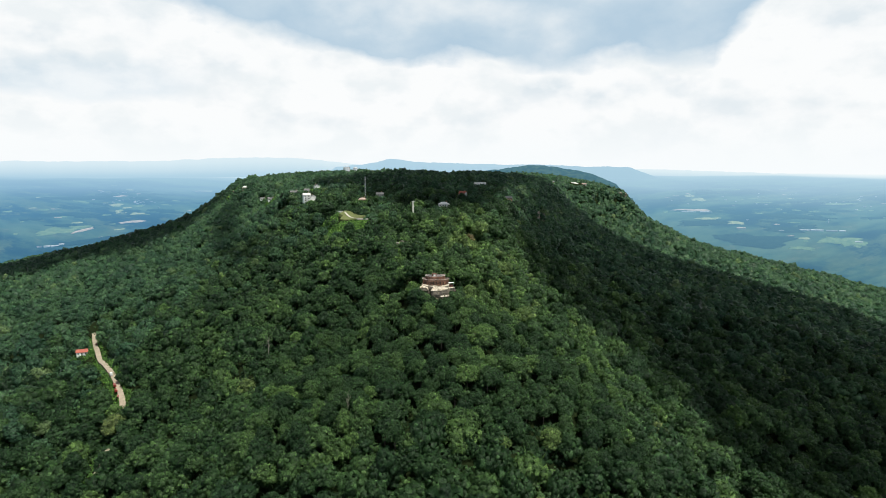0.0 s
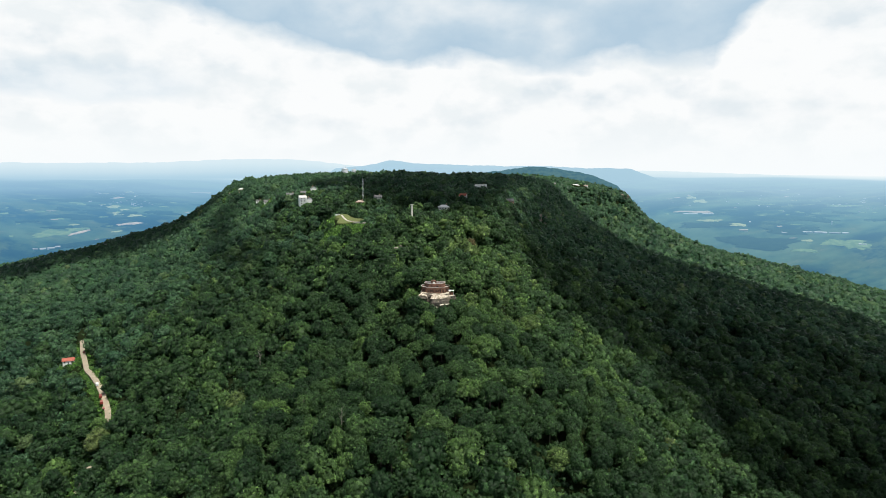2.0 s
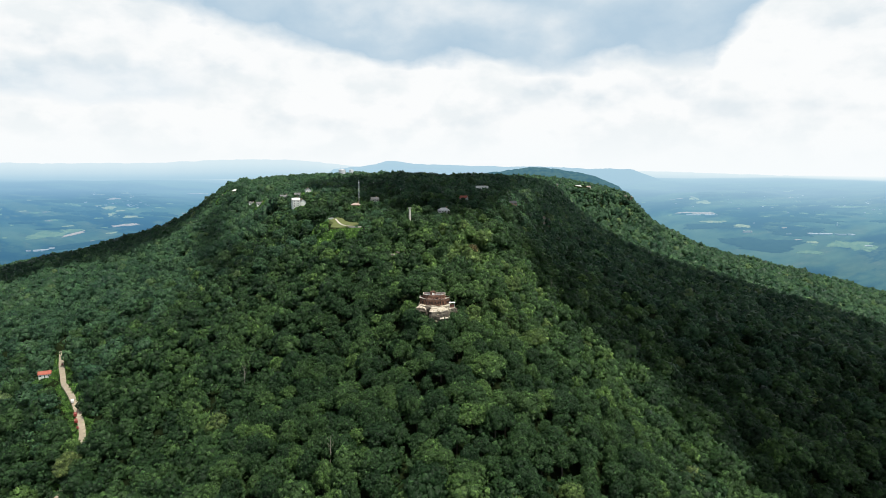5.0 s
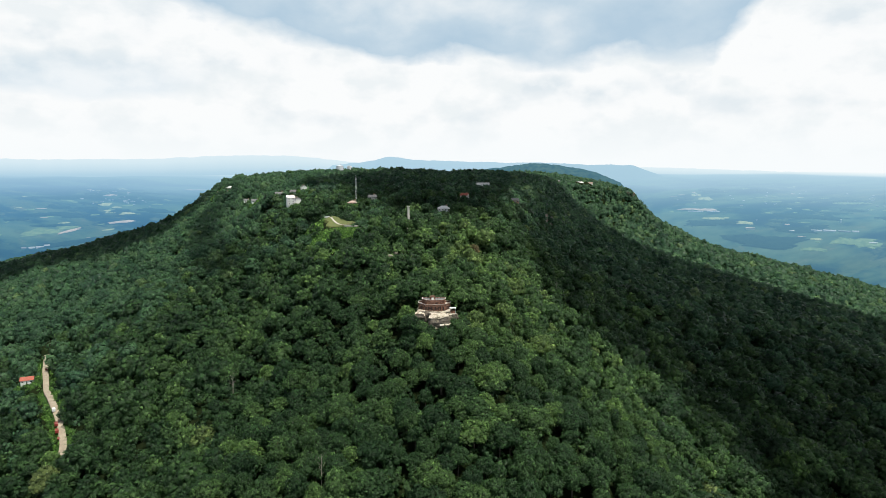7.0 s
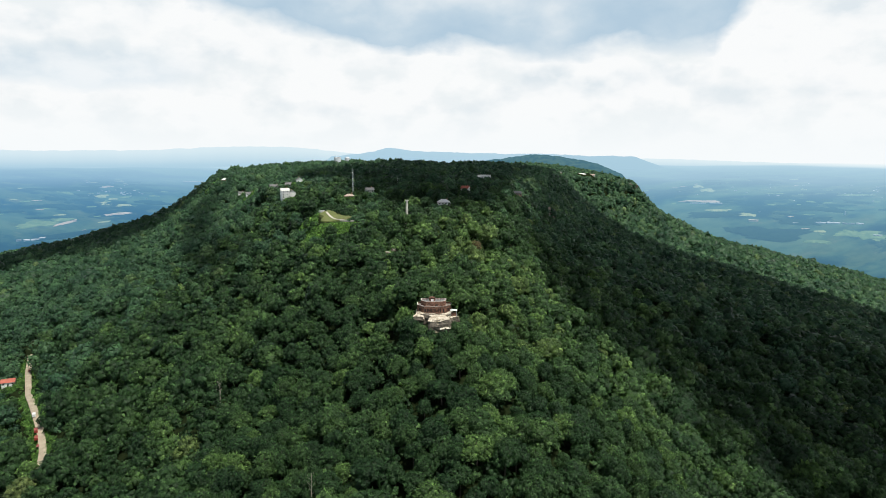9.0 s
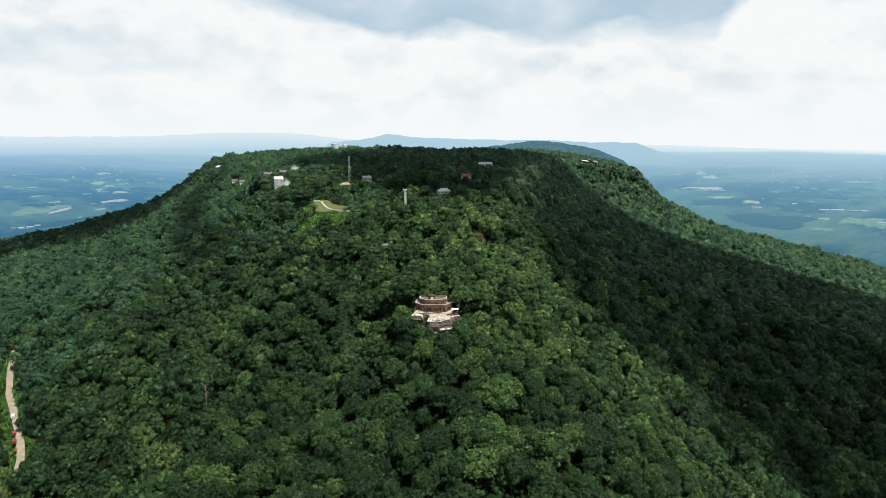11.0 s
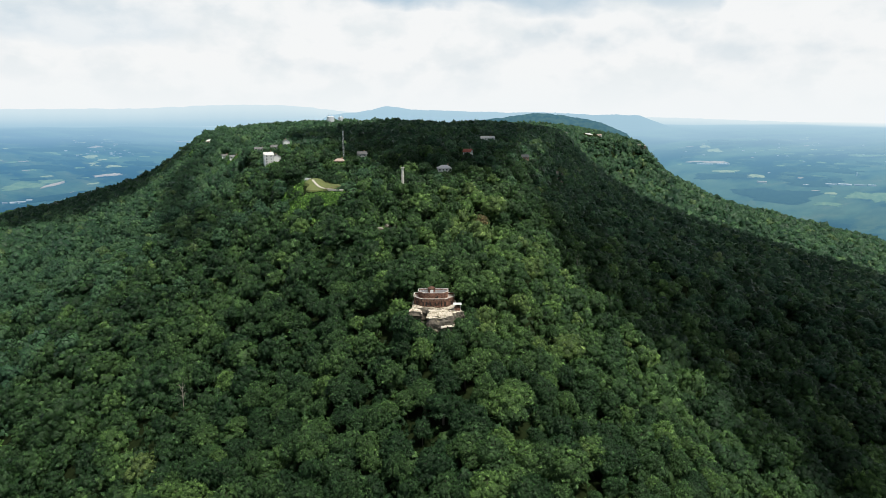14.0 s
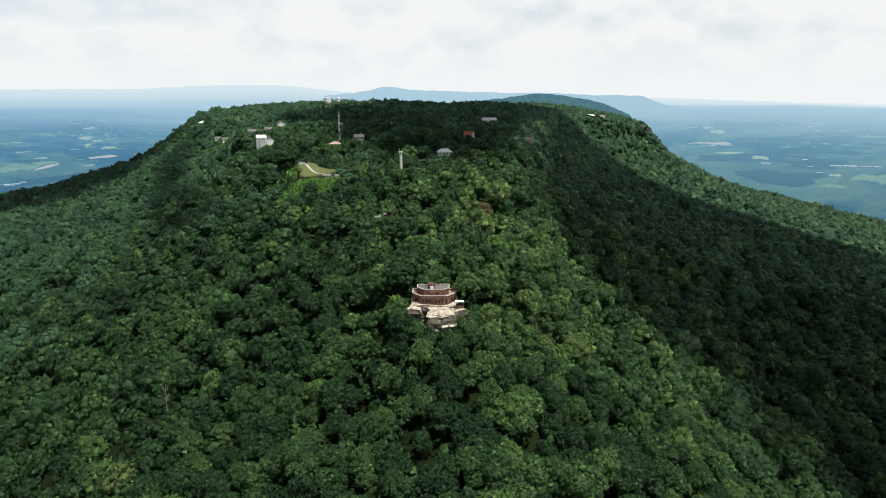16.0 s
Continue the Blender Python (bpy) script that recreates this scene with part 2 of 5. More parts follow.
def foliage(name, greens, by_object=False, gaps=0.0, spray=2.1):
    """Leaves: green varied tree by tree, clump by clump, with some yellowed crowns, a little light through them,
    and with gaps the ragged outlines of leafy sprays."""
    mat = bpy.data.materials.new(name)
    nt, n, l = nodes_of(mat)
    if by_object:
        tree = n.new("ShaderNodeObjectInfo").outputs["Random"]
        tree = math_node(nt, "ADD", math_node(nt, "MULTIPLY", math_node(nt, "POWER", tree, 1.25), 0.82), 0.10)
    else:
        a = n.new("ShaderNodeAttribute")
        a.attribute_name = "tint"
        tree = a.outputs["Fac"]
    green = ramp(nt, tree, greens)
    g = n.new("ShaderNodeNewGeometry")
    var = ramp(nt, g.outputs["Random Per Island"], [(0.0, (0.85, 0.85, 0.85)), (1.0, (1.15, 1.15, 1.12))] if not gaps else [(0.0, (0.55, 0.62, 0.62)), (0.5, (0.86, 0.95, 0.88)), (0.8, (1.15, 1.22, 1.1)), (0.92, (1.75, 1.75, 1.6)), (1.0, (2.6, 2.5, 2.4))] if spray > 1.2 else [(0.0, (0.72, 0.76, 0.78)), (0.6, (1.0, 1.02, 1.0)), (1.0, (1.45, 1.45, 1.35))])
    leafy = noise_node(nt, g.outputs["Position"], spray * 0.72, 4, 0.72)
    col = mix_col(nt, 1.0, green, var, "MULTIPLY")
    col = mix_col(nt, 1.0, col, ramp(nt, leafy, [(0.36, (0.42, 0.46, 0.52)), (0.5, (1.0, 1.0, 1.0)), (0.64, (1.9, 1.88, 1.55))]), "MULTIPLY")
    d = n.new("ShaderNodeBsdfPrincipled")
    d.inputs["Roughness"].default_value = 0.44
    d.inputs["Specular IOR Level"].default_value = 0.18
    l.new(col, d.inputs["Base Color"])
    add_bump(nt, d, leafy, 0.8, 0.35)
    tr = n.new("ShaderNodeBsdfTranslucent")
    l.new(mix_col(nt, 1.0, col, (1.0, 1.25, 0.5), "MULTIPLY"), tr.inputs[0])
    m = n.new("ShaderNodeMixShader")
    m.inputs[0].default_value = 0.20
    l.new(d.outputs[0], m.inputs[1])
    l.new(tr.outputs[0], m.inputs[2])
    o = n.new("ShaderNodeOutputMaterial")
    out = m.outputs[0]
    if gaps:
        sprays = noise_node(nt, g.outputs["Position"], spray, 2, 0.6)
        hole = n.new("ShaderNodeMixShader")
        l.new(math_node(nt, "GREATER_THAN", sprays, gaps), hole.inputs[0])
        l.new(n.new("ShaderNodeBsdfTransparent").outputs[0], hole.inputs[1])
        l.new(out, hole.inputs[2])
        out = hole.outputs[0]
    l.new(out, o.inputs[0])
    return mat


LEAVES = foliage("forest leaves", GREENS)
SCRUB_LEAVES = foliage("scrub leaves", SCRUB_GREENS)
HAZE_LEAVES = foliage("haze-tinted leaves", HAZE_GREENS)
TREE_LEAVES = foliage("tree leaves", GREENS, True)
SPRAYS = {LEAVES: foliage("forest sprays", GREENS, gaps=0.44, spray=2.3), HAZE_LEAVES: foliage("haze-tinted sprays", HAZE_GREENS, gaps=0.43, spray=1.0), TREE_LEAVES: foliage("tree sprays", GREENS, True, 0.45, 2.5),
          SCRUB_LEAVES: foliage("scrub sprays", SCRUB_GREENS, gaps=0.40)}  # outer leaves of each kind
BARK = surface("bark", (0.06, 0.05, 0.04), (0.16, 0.13, 0.10), 2.0)
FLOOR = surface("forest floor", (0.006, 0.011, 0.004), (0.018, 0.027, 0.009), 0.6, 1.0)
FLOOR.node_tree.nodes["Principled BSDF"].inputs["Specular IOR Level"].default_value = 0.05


def paint_haze(nt, b, co, colour, clear=1.0):
    """Far surfaces of the backdrop: haze painted in, their colour giving way to blue emission as they lie farther out
    in the valley.
    """
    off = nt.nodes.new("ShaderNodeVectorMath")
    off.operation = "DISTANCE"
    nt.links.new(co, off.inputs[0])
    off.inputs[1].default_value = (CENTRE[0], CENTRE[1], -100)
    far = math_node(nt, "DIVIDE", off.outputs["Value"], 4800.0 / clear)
    haze = ramp(nt, far, [(0.22, (0.08, 0.08, 0.08)), (0.42, (0.20, 0.20, 0.20)), (0.50, (0.40, 0.40, 0.40)), (0.58, (0.57, 0.57, 0.57)), (0.66, (0.68, 0.68, 0.68)), (0.76, (0.86, 0.86, 0.86)), (0.97, (0.99, 0.99, 0.99))])
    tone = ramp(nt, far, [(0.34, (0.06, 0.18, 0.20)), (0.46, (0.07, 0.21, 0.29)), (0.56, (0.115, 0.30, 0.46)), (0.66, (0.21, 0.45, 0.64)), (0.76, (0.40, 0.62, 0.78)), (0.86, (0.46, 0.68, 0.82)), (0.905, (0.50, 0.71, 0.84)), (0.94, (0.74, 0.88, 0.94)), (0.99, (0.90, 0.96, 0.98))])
    nt.links.new(mix_col(nt, haze, colour, (0.0, 0.0, 0.0)), b.inputs["Base Color"])
    # the painted haze is brighter towards the sunny side of the valley
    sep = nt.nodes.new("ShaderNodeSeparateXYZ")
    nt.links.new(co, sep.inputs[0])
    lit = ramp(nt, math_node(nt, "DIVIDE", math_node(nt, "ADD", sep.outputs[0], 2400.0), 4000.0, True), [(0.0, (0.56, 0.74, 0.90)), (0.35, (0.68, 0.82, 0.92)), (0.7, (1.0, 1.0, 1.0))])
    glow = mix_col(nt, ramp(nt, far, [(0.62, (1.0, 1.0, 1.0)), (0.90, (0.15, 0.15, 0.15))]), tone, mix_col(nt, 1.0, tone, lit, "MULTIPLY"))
    nt.links.new(mix_col(nt, haze, (0.0, 0.0, 0.0), glow), b.inputs["Emission Color"])
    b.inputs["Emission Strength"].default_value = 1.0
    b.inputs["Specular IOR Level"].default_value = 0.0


def world_coords(nt):
    return nt.nodes.new("ShaderNodeNewGeometry").outputs["Position"]


def distance_land():
    """Far land: woods and pasture, with haze and cloud shade painted into the colour."""
    mat, nt, b = principled("far valley", 0.95)
    co = world_coords(nt)
    flat = nt.nodes.new("ShaderNodeVectorMath")
    flat.operation = "MULTIPLY"
    nt.links.new(co, flat.inputs[0])
    flat.inputs[1].default_value = (0.55, 1.0, 0)
    where = noise_node(nt, flat.outputs[0], 0.0016, 4, 0.55)
    fine = noise_node(nt, flat.outputs[0], 0.02, 5, 0.65)
    plots = noise_node(nt, flat.outputs[0], 0.011, 6, 0.68)
    f = math_node(nt, "ADD", math_node(nt, "MULTIPLY", plots, 0.6), math_node(nt, "MULTIPLY", where, 0.4))
    wide = noise_node(nt, flat.outputs[0], 0.0035, 4, 0.6)
    tone = math_node(nt, "ADD", math_node(nt, "MULTIPLY", fine, 0.22), math_node(nt, "MULTIPLY", wide, 0.78))
    # the darkest blue tones also put broad cloud shade into the woods' colour
    wood = ramp(nt, tone, [(0.42, (0.006, 0.022, 0.034)), (0.475, (0.018, 0.044, 0.042)), (0.52, (0.060, 0.115, 0.070)), (0.60, (0.12, 0.19, 0.10))])
    field = ramp(nt, fine, [(0.35, (0.055, 0.095, 0.05)), (0.55, (0.10, 0.145, 0.07)), (0.7, (0.20, 0.20, 0.12))])
    ground = mix_col(nt, ramp(nt, f, [(0.535, (0.0, 0.0, 0.0)), (0.575, (0.9, 0.9, 0.9))]), wood, field)
    paint_haze(nt, b, co, ground)
    return mat


def far_paint(name, colour, dark=None, clear=1.0):
    mat, nt, b = principled(name, 0.8)
    co = world_coords(nt)
    n = noise_node(nt, co, 0.05, 3)
    paint_haze(nt, b, co, ramp(nt, n, [(0.35, dark or tuple(0.7 * c for c in colour)), (0.65, colour)]), clear)
    return mat


FAR_LAND = distance_land()


# ---- mesh helpers ----
def mesh_object(name, verts, faces, mats, parent=None, smooth=False):
    me = bpy.data.meshes.new(name)
    me.from_pydata([tuple(v) for v in verts], [], faces)
    for m in mats:
        me.materials.append(m)
    if smooth:
        me.polygons.foreach_set("use_smooth", np.ones(len(me.polygons), bool))
    ob = new(name, me)
    ob.parent = parent
    return ob


def mesh_arrays(name, verts, loops, sizes, mat, tint=None, smooth=None):
    """A mesh straight from arrays: verts n x 3, the faces' corners in a row, and the corners of each face."""
    me = bpy.data.meshes.new(name)
    me.vertices.add(len(verts))
    me.vertices.foreach_set("co", np.ascontiguousarray(verts, np.float32).ravel())
    me.loops.add(len(loops))
    me.loops.foreach_set("vertex_index", np.ascontiguousarray(loops, np.int32))
    me.polygons.add(len(sizes))
    starts = np.r_[0, np.cumsum(sizes)[:-1]].astype(np.int32)
    me.polygons.foreach_set("loop_start", starts)
    me.polygons.foreach_set("loop_total", np.ascontiguousarray(sizes, np.int32))
    if tint is not None:
        a = me.attributes.new("tint", "FLOAT", "POINT")
        a.data.foreach_set("value", np.ascontiguousarray(tint, np.float32))
    if smooth is not None:
        me.polygons.foreach_set("use_smooth", np.ascontiguousarray(smooth, bool))
    me.update(calc_edges=True)
    me.materials.append(mat)
    return me


# ---- the ground: one sheet from under the camera to the horizon ----
def build_ground():
    radii = np.r_[np.linspace(0, 1900, 150), 1900 + 2920 * (np.linspace(0, 1, 71)[1:]) ** 1.25]
    view = np.radians(np.linspace(-44, 44, 221))
    rest = np.radians(np.linspace(44, 316, 70))[1:-1]
    ang = np.r_[view, rest]
    R, A = np.meshgrid(radii, ang, indexing="ij")
    X, Y = CENTRE[0] + R * np.sin(A), CENTRE[1] + R * np.cos(A)
    Z = land(X, Y)
    n, m = R.shape
    idx = np.arange(n * m).reshape(n, m)
    nxt = np.roll(idx, -1, 1)
    quads = np.stack([idx[:-1], nxt[:-1], nxt[1:], idx[1:]], -1).reshape(-1, 4)[:, ::-1]
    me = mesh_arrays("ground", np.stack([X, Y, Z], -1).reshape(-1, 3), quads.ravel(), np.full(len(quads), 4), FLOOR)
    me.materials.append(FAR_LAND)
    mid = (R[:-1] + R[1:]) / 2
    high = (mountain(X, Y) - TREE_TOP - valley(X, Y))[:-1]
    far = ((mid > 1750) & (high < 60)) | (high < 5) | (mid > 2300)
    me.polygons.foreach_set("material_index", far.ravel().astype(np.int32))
    me.polygons.foreach_set("use_smooth", np.ones(len(quads), bool))
    ob = new("ground", me)
    tagged(ob, "wooded mountain ground falling to a broad hazy valley", "ground", kind="structure")


build_ground()


# ---- trees ----
def ico(level):
    bm = bmesh.new()
    bmesh.ops.create_icosphere(bm, subdivisions=level, radius=1)
    v = np.array([p.co for p in bm.verts])
    f = np.array([[q.index for q in p.verts] for p in bm.faces])
    bm.free()
    return v, f


def crown_template(seed, clumps, clump_size, core_level, body=0.80, radius=4.6, height=8.6, sides=5, sprigs=0, jag=1.0):
    """One crown: a lumpy inner body under domed clumps of leaves that are set close over uneven lobes, and a few
    sprigs that stick out. Its top is at z = 0."""
    rng = np.random.default_rng(seed)
    v, f = ico(core_level)
    nl = 12
    low = np.arange(nl) < 7
    az = rng.uniform(0, 2 * np.pi) + np.where(low, np.arange(nl) * 2 * np.pi / 7, np.arange(nl) * 2 * np.pi / 4 + 0.5) + rng.normal(0, 0.25, nl)
    out = radius * np.where(low, 0.64, 0.40) * rng.uniform(0.75, 1.15, nl)
    lobes = np.stack([np.cos(az) * out, np.sin(az) * out, -height * np.where(low, 0.60, 0.34) * rng.uniform(0.8, 1.2, nl)], -1)
    lobes[-1] = (rng.normal(0, 0.6), rng.normal(0, 0.6), -height * 0.24)
    lr = radius * rng.uniform(0.32, 0.52, nl)
    lr[-1] = radius * 0.48
    # the inner body swells where the lobes are; its underside is left open to the trunk
    f = f[v[f].mean(1)[:, 2] > -0.42]
    mid = np.array((0, 0, -height * 0.55))
    toward = (lobes - mid) / np.maximum(np.linalg.norm(lobes - mid, axis=1, keepdims=True), 1e-6)
    facing = np.clip(v @ toward.T, 0, 1) ** 3
    reach = np.linalg.norm(lobes - mid, axis=1) + lr * 0.80
    d = v * (radius * 0.72, radius * 0.72, height * 0.46) * body
    swell = (facing * reach).max(1, keepdims=True)
    size = np.maximum(np.linalg.norm(d, axis=1, keepdims=True), swell * body)
    core = v * size * (1, 1, 0.92) * (1 + 0.10 * rng.normal(size=(len(v), 1))) + mid
    verts, tris = [core], []
    base = len(core)
    # places for the clumps, spread over the outer skin of the lobes
    many = clumps * 9
    k = rng.choice(nl, many, p=lr ** 2 / (lr ** 2).sum())
    u = rng.normal(size=(many, 3))
    u[:, 2] = np.abs(u[:, 2]) * 1.1 - 0.42
    u /= np.linalg.norm(u, axis=1, keepdims=True)
    c = lobes[k] + u * (lr[k] * rng.uniform(0.80, 1.10, many))[:, None] * (1, 1, 0.9)
    apart = np.linalg.norm(c[:, None] - lobes[None], axis=2) - 0.80 * lr[None]
    apart[np.arange(many), k] = 1.0
    kept = []
    for j in np.flatnonzero(apart.min(1) > 0):
        if len(kept) < clumps and all(((c[j] - c[i]) ** 2).sum() > (0.62 * clump_size) ** 2 for i in kept):
            kept.append(j)
    ring = np.arange(sides) * 2 * np.pi / sides
    for j in kept:
        axis = 0.8 * u[j] + np.array((0, 0, 0.30)) + rng.normal(0, 0.22 * jag, 3)
        axis /= np.linalg.norm(axis)
        t = np.cross(axis, rng.normal(size=3))
        t /= np.linalg.norm(t)
        b = np.cross(axis, t)
        r = clump_size * rng.uniform(0.42, 0.80)
        a = ring + rng.uniform(0, 6.28)
        wide = (r * rng.uniform(1 - 0.3 * jag, 1 + 0.25 * jag, sides))[:, None]
        rim = c[j] + wide * (np.cos(a)[:, None] * t + np.sin(a)[:, None] * b) - axis * (r * (0.6 + jag * rng.uniform(-0.3, 0.25, sides)))[:, None]
        verts.append(np.concatenate([[c[j] + axis * r * rng.uniform(0.3, 0.6)], rim]))
        tris += [(base, base + 1 + i, base + 1 + (i + 1) % sides) for i in range(sides)]
        base += sides + 1
    for j in rng.choice(kept, sprigs):
        way = u[j] + rng.normal(0, 0.5, 3)
        way /= np.linalg.norm(way)
        t = np.cross(way, rng.normal(size=3))
        t *= 0.3 * clump_size / np.linalg.norm(t)
        foot = c[j] + rng.normal(0, 0.3 * clump_size, 3)
        verts.append(np.stack([foot - t, foot + t, foot + way * clump_size * rng.uniform(0.7, 1.2)]))
        tris.append((base, base + 1, base + 2))
        base += 3
    return np.concatenate(verts), f, np.array(tris, int).reshape(-1, 3)


def forest_mesh(name, places, scales, tints, templates, seed, leaves=None):
    """Many crowns in one mesh."""
    rng = np.random.default_rng(seed)
    pick = rng.integers(0, len(templates), len(places))
    V, L, S, T, M = [], [], [], [], []
    base = 0
    for k, (tv, tf, tq) in enumerate(templates):
        at = np.flatnonzero(pick == k)
        if not len(at):
            continue
        a = rng.uniform(0, 2 * np.pi, len(at))
        c, s = np.cos(a)[:, None], np.sin(a)[:, None]
        sx = scales[at][:, None] * rng.uniform(0.88, 1.14, (len(at), 1))
        sz = scales[at][:, None] * rng.uniform(0.85, 1.2, (len(at), 1))
        x, y, z = tv[:, 0][None] * sx, tv[:, 1][None] * sx, tv[:, 2][None] * sz
        w = np.stack([x * c - y * s, x * s + y * c, z], -1) + places[at][:, None]
        V.append(w.reshape(-1, 3))
        T.append(np.repeat(tints[at], len(tv)))
        shift = base + np.arange(len(at)) * len(tv)
        L.append((tf.ravel()[None] + shift[:, None]).ravel())
        S.append(np.full(len(at) * len(tf), 3))
        M.append(np.full(len(at) * len(tf), 0, np.int32))
        if len(tq):
            L.append((tq.ravel()[None] + shift[:, None]).ravel())
            S.append(np.full(len(at) * len(tq), 3))
            M.append(np.ones(len(at) * len(tq), np.int32))
        base += len(at) * len(tv)
    M = np.concatenate(M)
    me = mesh_arrays(name, np.concatenate(V), np.concatenate(L), np.concatenate(S), leaves or LEAVES, np.concatenate(T), np.ones(len(M), bool))
    me.materials.append(SPRAYS[leaves or LEAVES])
    me.polygons.foreach_set("material_index", M)
    return me


CLEAR = [(-5, 2, 15), (-14, 2, 9), (3, -4, 12), (-3, -7, 9), (-39, 121, 3.5), (-32, 182, 3), (-142, 6, 5), (-60, -112, 4), (1, 272, 8), (1, 262, 6), (-112, 208, 14), (-92, 207, 14), (-122, 246, 8), (-43, 117, 6), (-103, 230, 19)] + [(kx, ky, kr * (0.55 if kr > 23 else 0.85)) for kx, ky, kr, kh in KNOLLS]  # open places without trees
ROAD = [(-420, 248), (-403, 219), (-383, 184), (-347, 128), (-313, 84), (-296, 63), (-281, 41), (-275, 20), (-262, -28), (-247, -85), (-240, -150)]


# What stays in the camera's sight over the trees before it: x, y, the height from which it shows, half its width, and
# how far the trees before it are kept low.
CAMERA_SIGHTS = [(-178, 348, 51.5, 6, 70), (-386, 760, 56.6, 10, 60), (-285, 558, 41.0, 5, 60), (-233, 500, 55.0, 5, 50), (-194, 480, 62, 4, 60), (-207, 486, 58.0, 6, 60), (-312, 602, 40.5, 4, 50),
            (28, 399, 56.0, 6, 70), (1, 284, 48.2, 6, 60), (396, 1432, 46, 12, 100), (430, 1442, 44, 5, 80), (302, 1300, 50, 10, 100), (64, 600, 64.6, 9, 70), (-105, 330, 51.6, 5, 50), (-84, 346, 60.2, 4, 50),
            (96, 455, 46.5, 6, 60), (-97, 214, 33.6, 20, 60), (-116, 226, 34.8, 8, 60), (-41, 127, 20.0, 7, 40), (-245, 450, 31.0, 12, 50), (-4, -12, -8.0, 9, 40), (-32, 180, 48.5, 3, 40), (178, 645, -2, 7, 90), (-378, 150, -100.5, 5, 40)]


def below_camera_sights(X, Y, top):
    for x, y, z, half, reach in CAMERA_SIGHTS:
        dx, dy = -1.2 - x, -391.0 - y  # towards the camera's mean place on the flight
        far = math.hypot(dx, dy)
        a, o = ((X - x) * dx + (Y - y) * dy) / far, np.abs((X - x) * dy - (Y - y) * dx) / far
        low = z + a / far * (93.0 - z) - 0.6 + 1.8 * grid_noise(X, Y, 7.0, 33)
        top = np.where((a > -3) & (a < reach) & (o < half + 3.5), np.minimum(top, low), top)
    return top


def line_distance(X, Y, line):
    best = np.full(X.shape, 1e9)
    for (ax, ay), (cx, cy) in zip(line, line[1:]):
        dx, dy = cx - ax, cy - ay
        u = np.clip(((X - ax) * dx + (Y - ay) * dy) / (dx * dx + dy * dy), 0, 1)
        best = np.minimum(best, np.hypot(X - ax - u * dx, Y - ay - u * dy))
    return best


HERO = (-125, 125, -140, -14)  # x and y of the stretch below the overlook where every tree stands alone


def scatter(x0, x1, y0, y1, step, seed):
    rng = np.random.default_rng(seed)
    gx, gy = np.meshgrid(np.arange(x0, x1, step), np.arange(y0, y1, step * 0.87))
    gx = gx + (np.arange(gx.shape[0]) % 2)[:, None] * step * 0.5
    X = gx.ravel() + rng.normal(0, step * 0.3, gx.size)
    Y = gy.ravel() + rng.normal(0, step * 0.3, gx.size)
    return X, Y


def fill_gaps(X, Y, X2, Y2, gap):
    """Adds those of the second places that stand farther than gap from all others."""
    best = np.full(len(X2), 1e9)
    for x, y in zip(X, Y):
        best = np.minimum(best, np.hypot(X2 - x, Y2 - y))
    added = []
    for k in np.flatnonzero(best > gap):
        if all(math.hypot(X2[k] - X2[j], Y2[k] - Y2[j]) > gap for j in added):
            added.append(k)
    return np.r_[X, X2[added]], np.r_[Y, Y2[added]]


def in_view(X, Y, spread=40.5, back=-494.0):
    """Whether a place lies in the wedge of land that the flight overlooks."""
    return np.abs(X) < (Y - back + 25) * math.tan(radians(spread))


def open_ground(X, Y, share=1.0):
    """Where trees can stand."""
    ok = np.ones(X.shape, bool)
    for cx, cy, r in CLEAR:
        ok &= np.hypot(X - cx, Y - cy) > r * share
    gap = line_distance(X, Y, ROAD)
    ok &= gap > np.where(Y > 215, 5.0, np.where(Y > 25, 11.5, np.where((Y > -75) & (Y < -14), 8.5, 0.5)))
    return ok


VIEWS = [(0.0, -494.0, 91.0), (-2.0, -289.0, 96.0)]  # the two ends of the flight


def overlooked(X, Y, Z):
    """Whether a crown can be seen from the flight, or the land hides it."""
    seen = np.zeros(X.shape, bool)
    for ex, ey, ez in VIEWS:
        clear = np.ones(X.shape, bool)
        for u in np.linspace(0.25, 0.985, 60):
            px, py, pz = ex + (X - ex) * u, ey + (Y - ey) * u, ez + (Z - ez) * u
            clear &= mountain(px, py) - 5.0 < pz
        seen |= clear
    return seen


SCREEN_TREES = [(-36, 173), (-30, 172), (-33, 165), (-25, 176), (-41, 177), (-194, 343), (-199, 350), (-191, 336), (-199, 468), (-190, 469), (-207, 474), (-293, 549), (-281, 548), (-318, 594), (-307, 593), (-240, 492), (-229, 491), (-396, 749), (-380, 748),
                (54, 588), (66, 586), (77, 589), (-301, 541), (-287, 538), (-274, 543), (-402, 739), (-387, 736), (-372, 741), (-113, 320), (-100, 319), (-83, 233), (-88, 239), (-95, 242), (-102, 243), (-109, 246), (-77, 227), (-92, 251)]


def lowland(X, Y):
    """Where the deeper soil low on the flanks grows taller, broader trees."""
    return mountain(X, Y) + 14 * grid_noise(X, Y, 90, 27) < np.where(Y < 500, -42, -70)


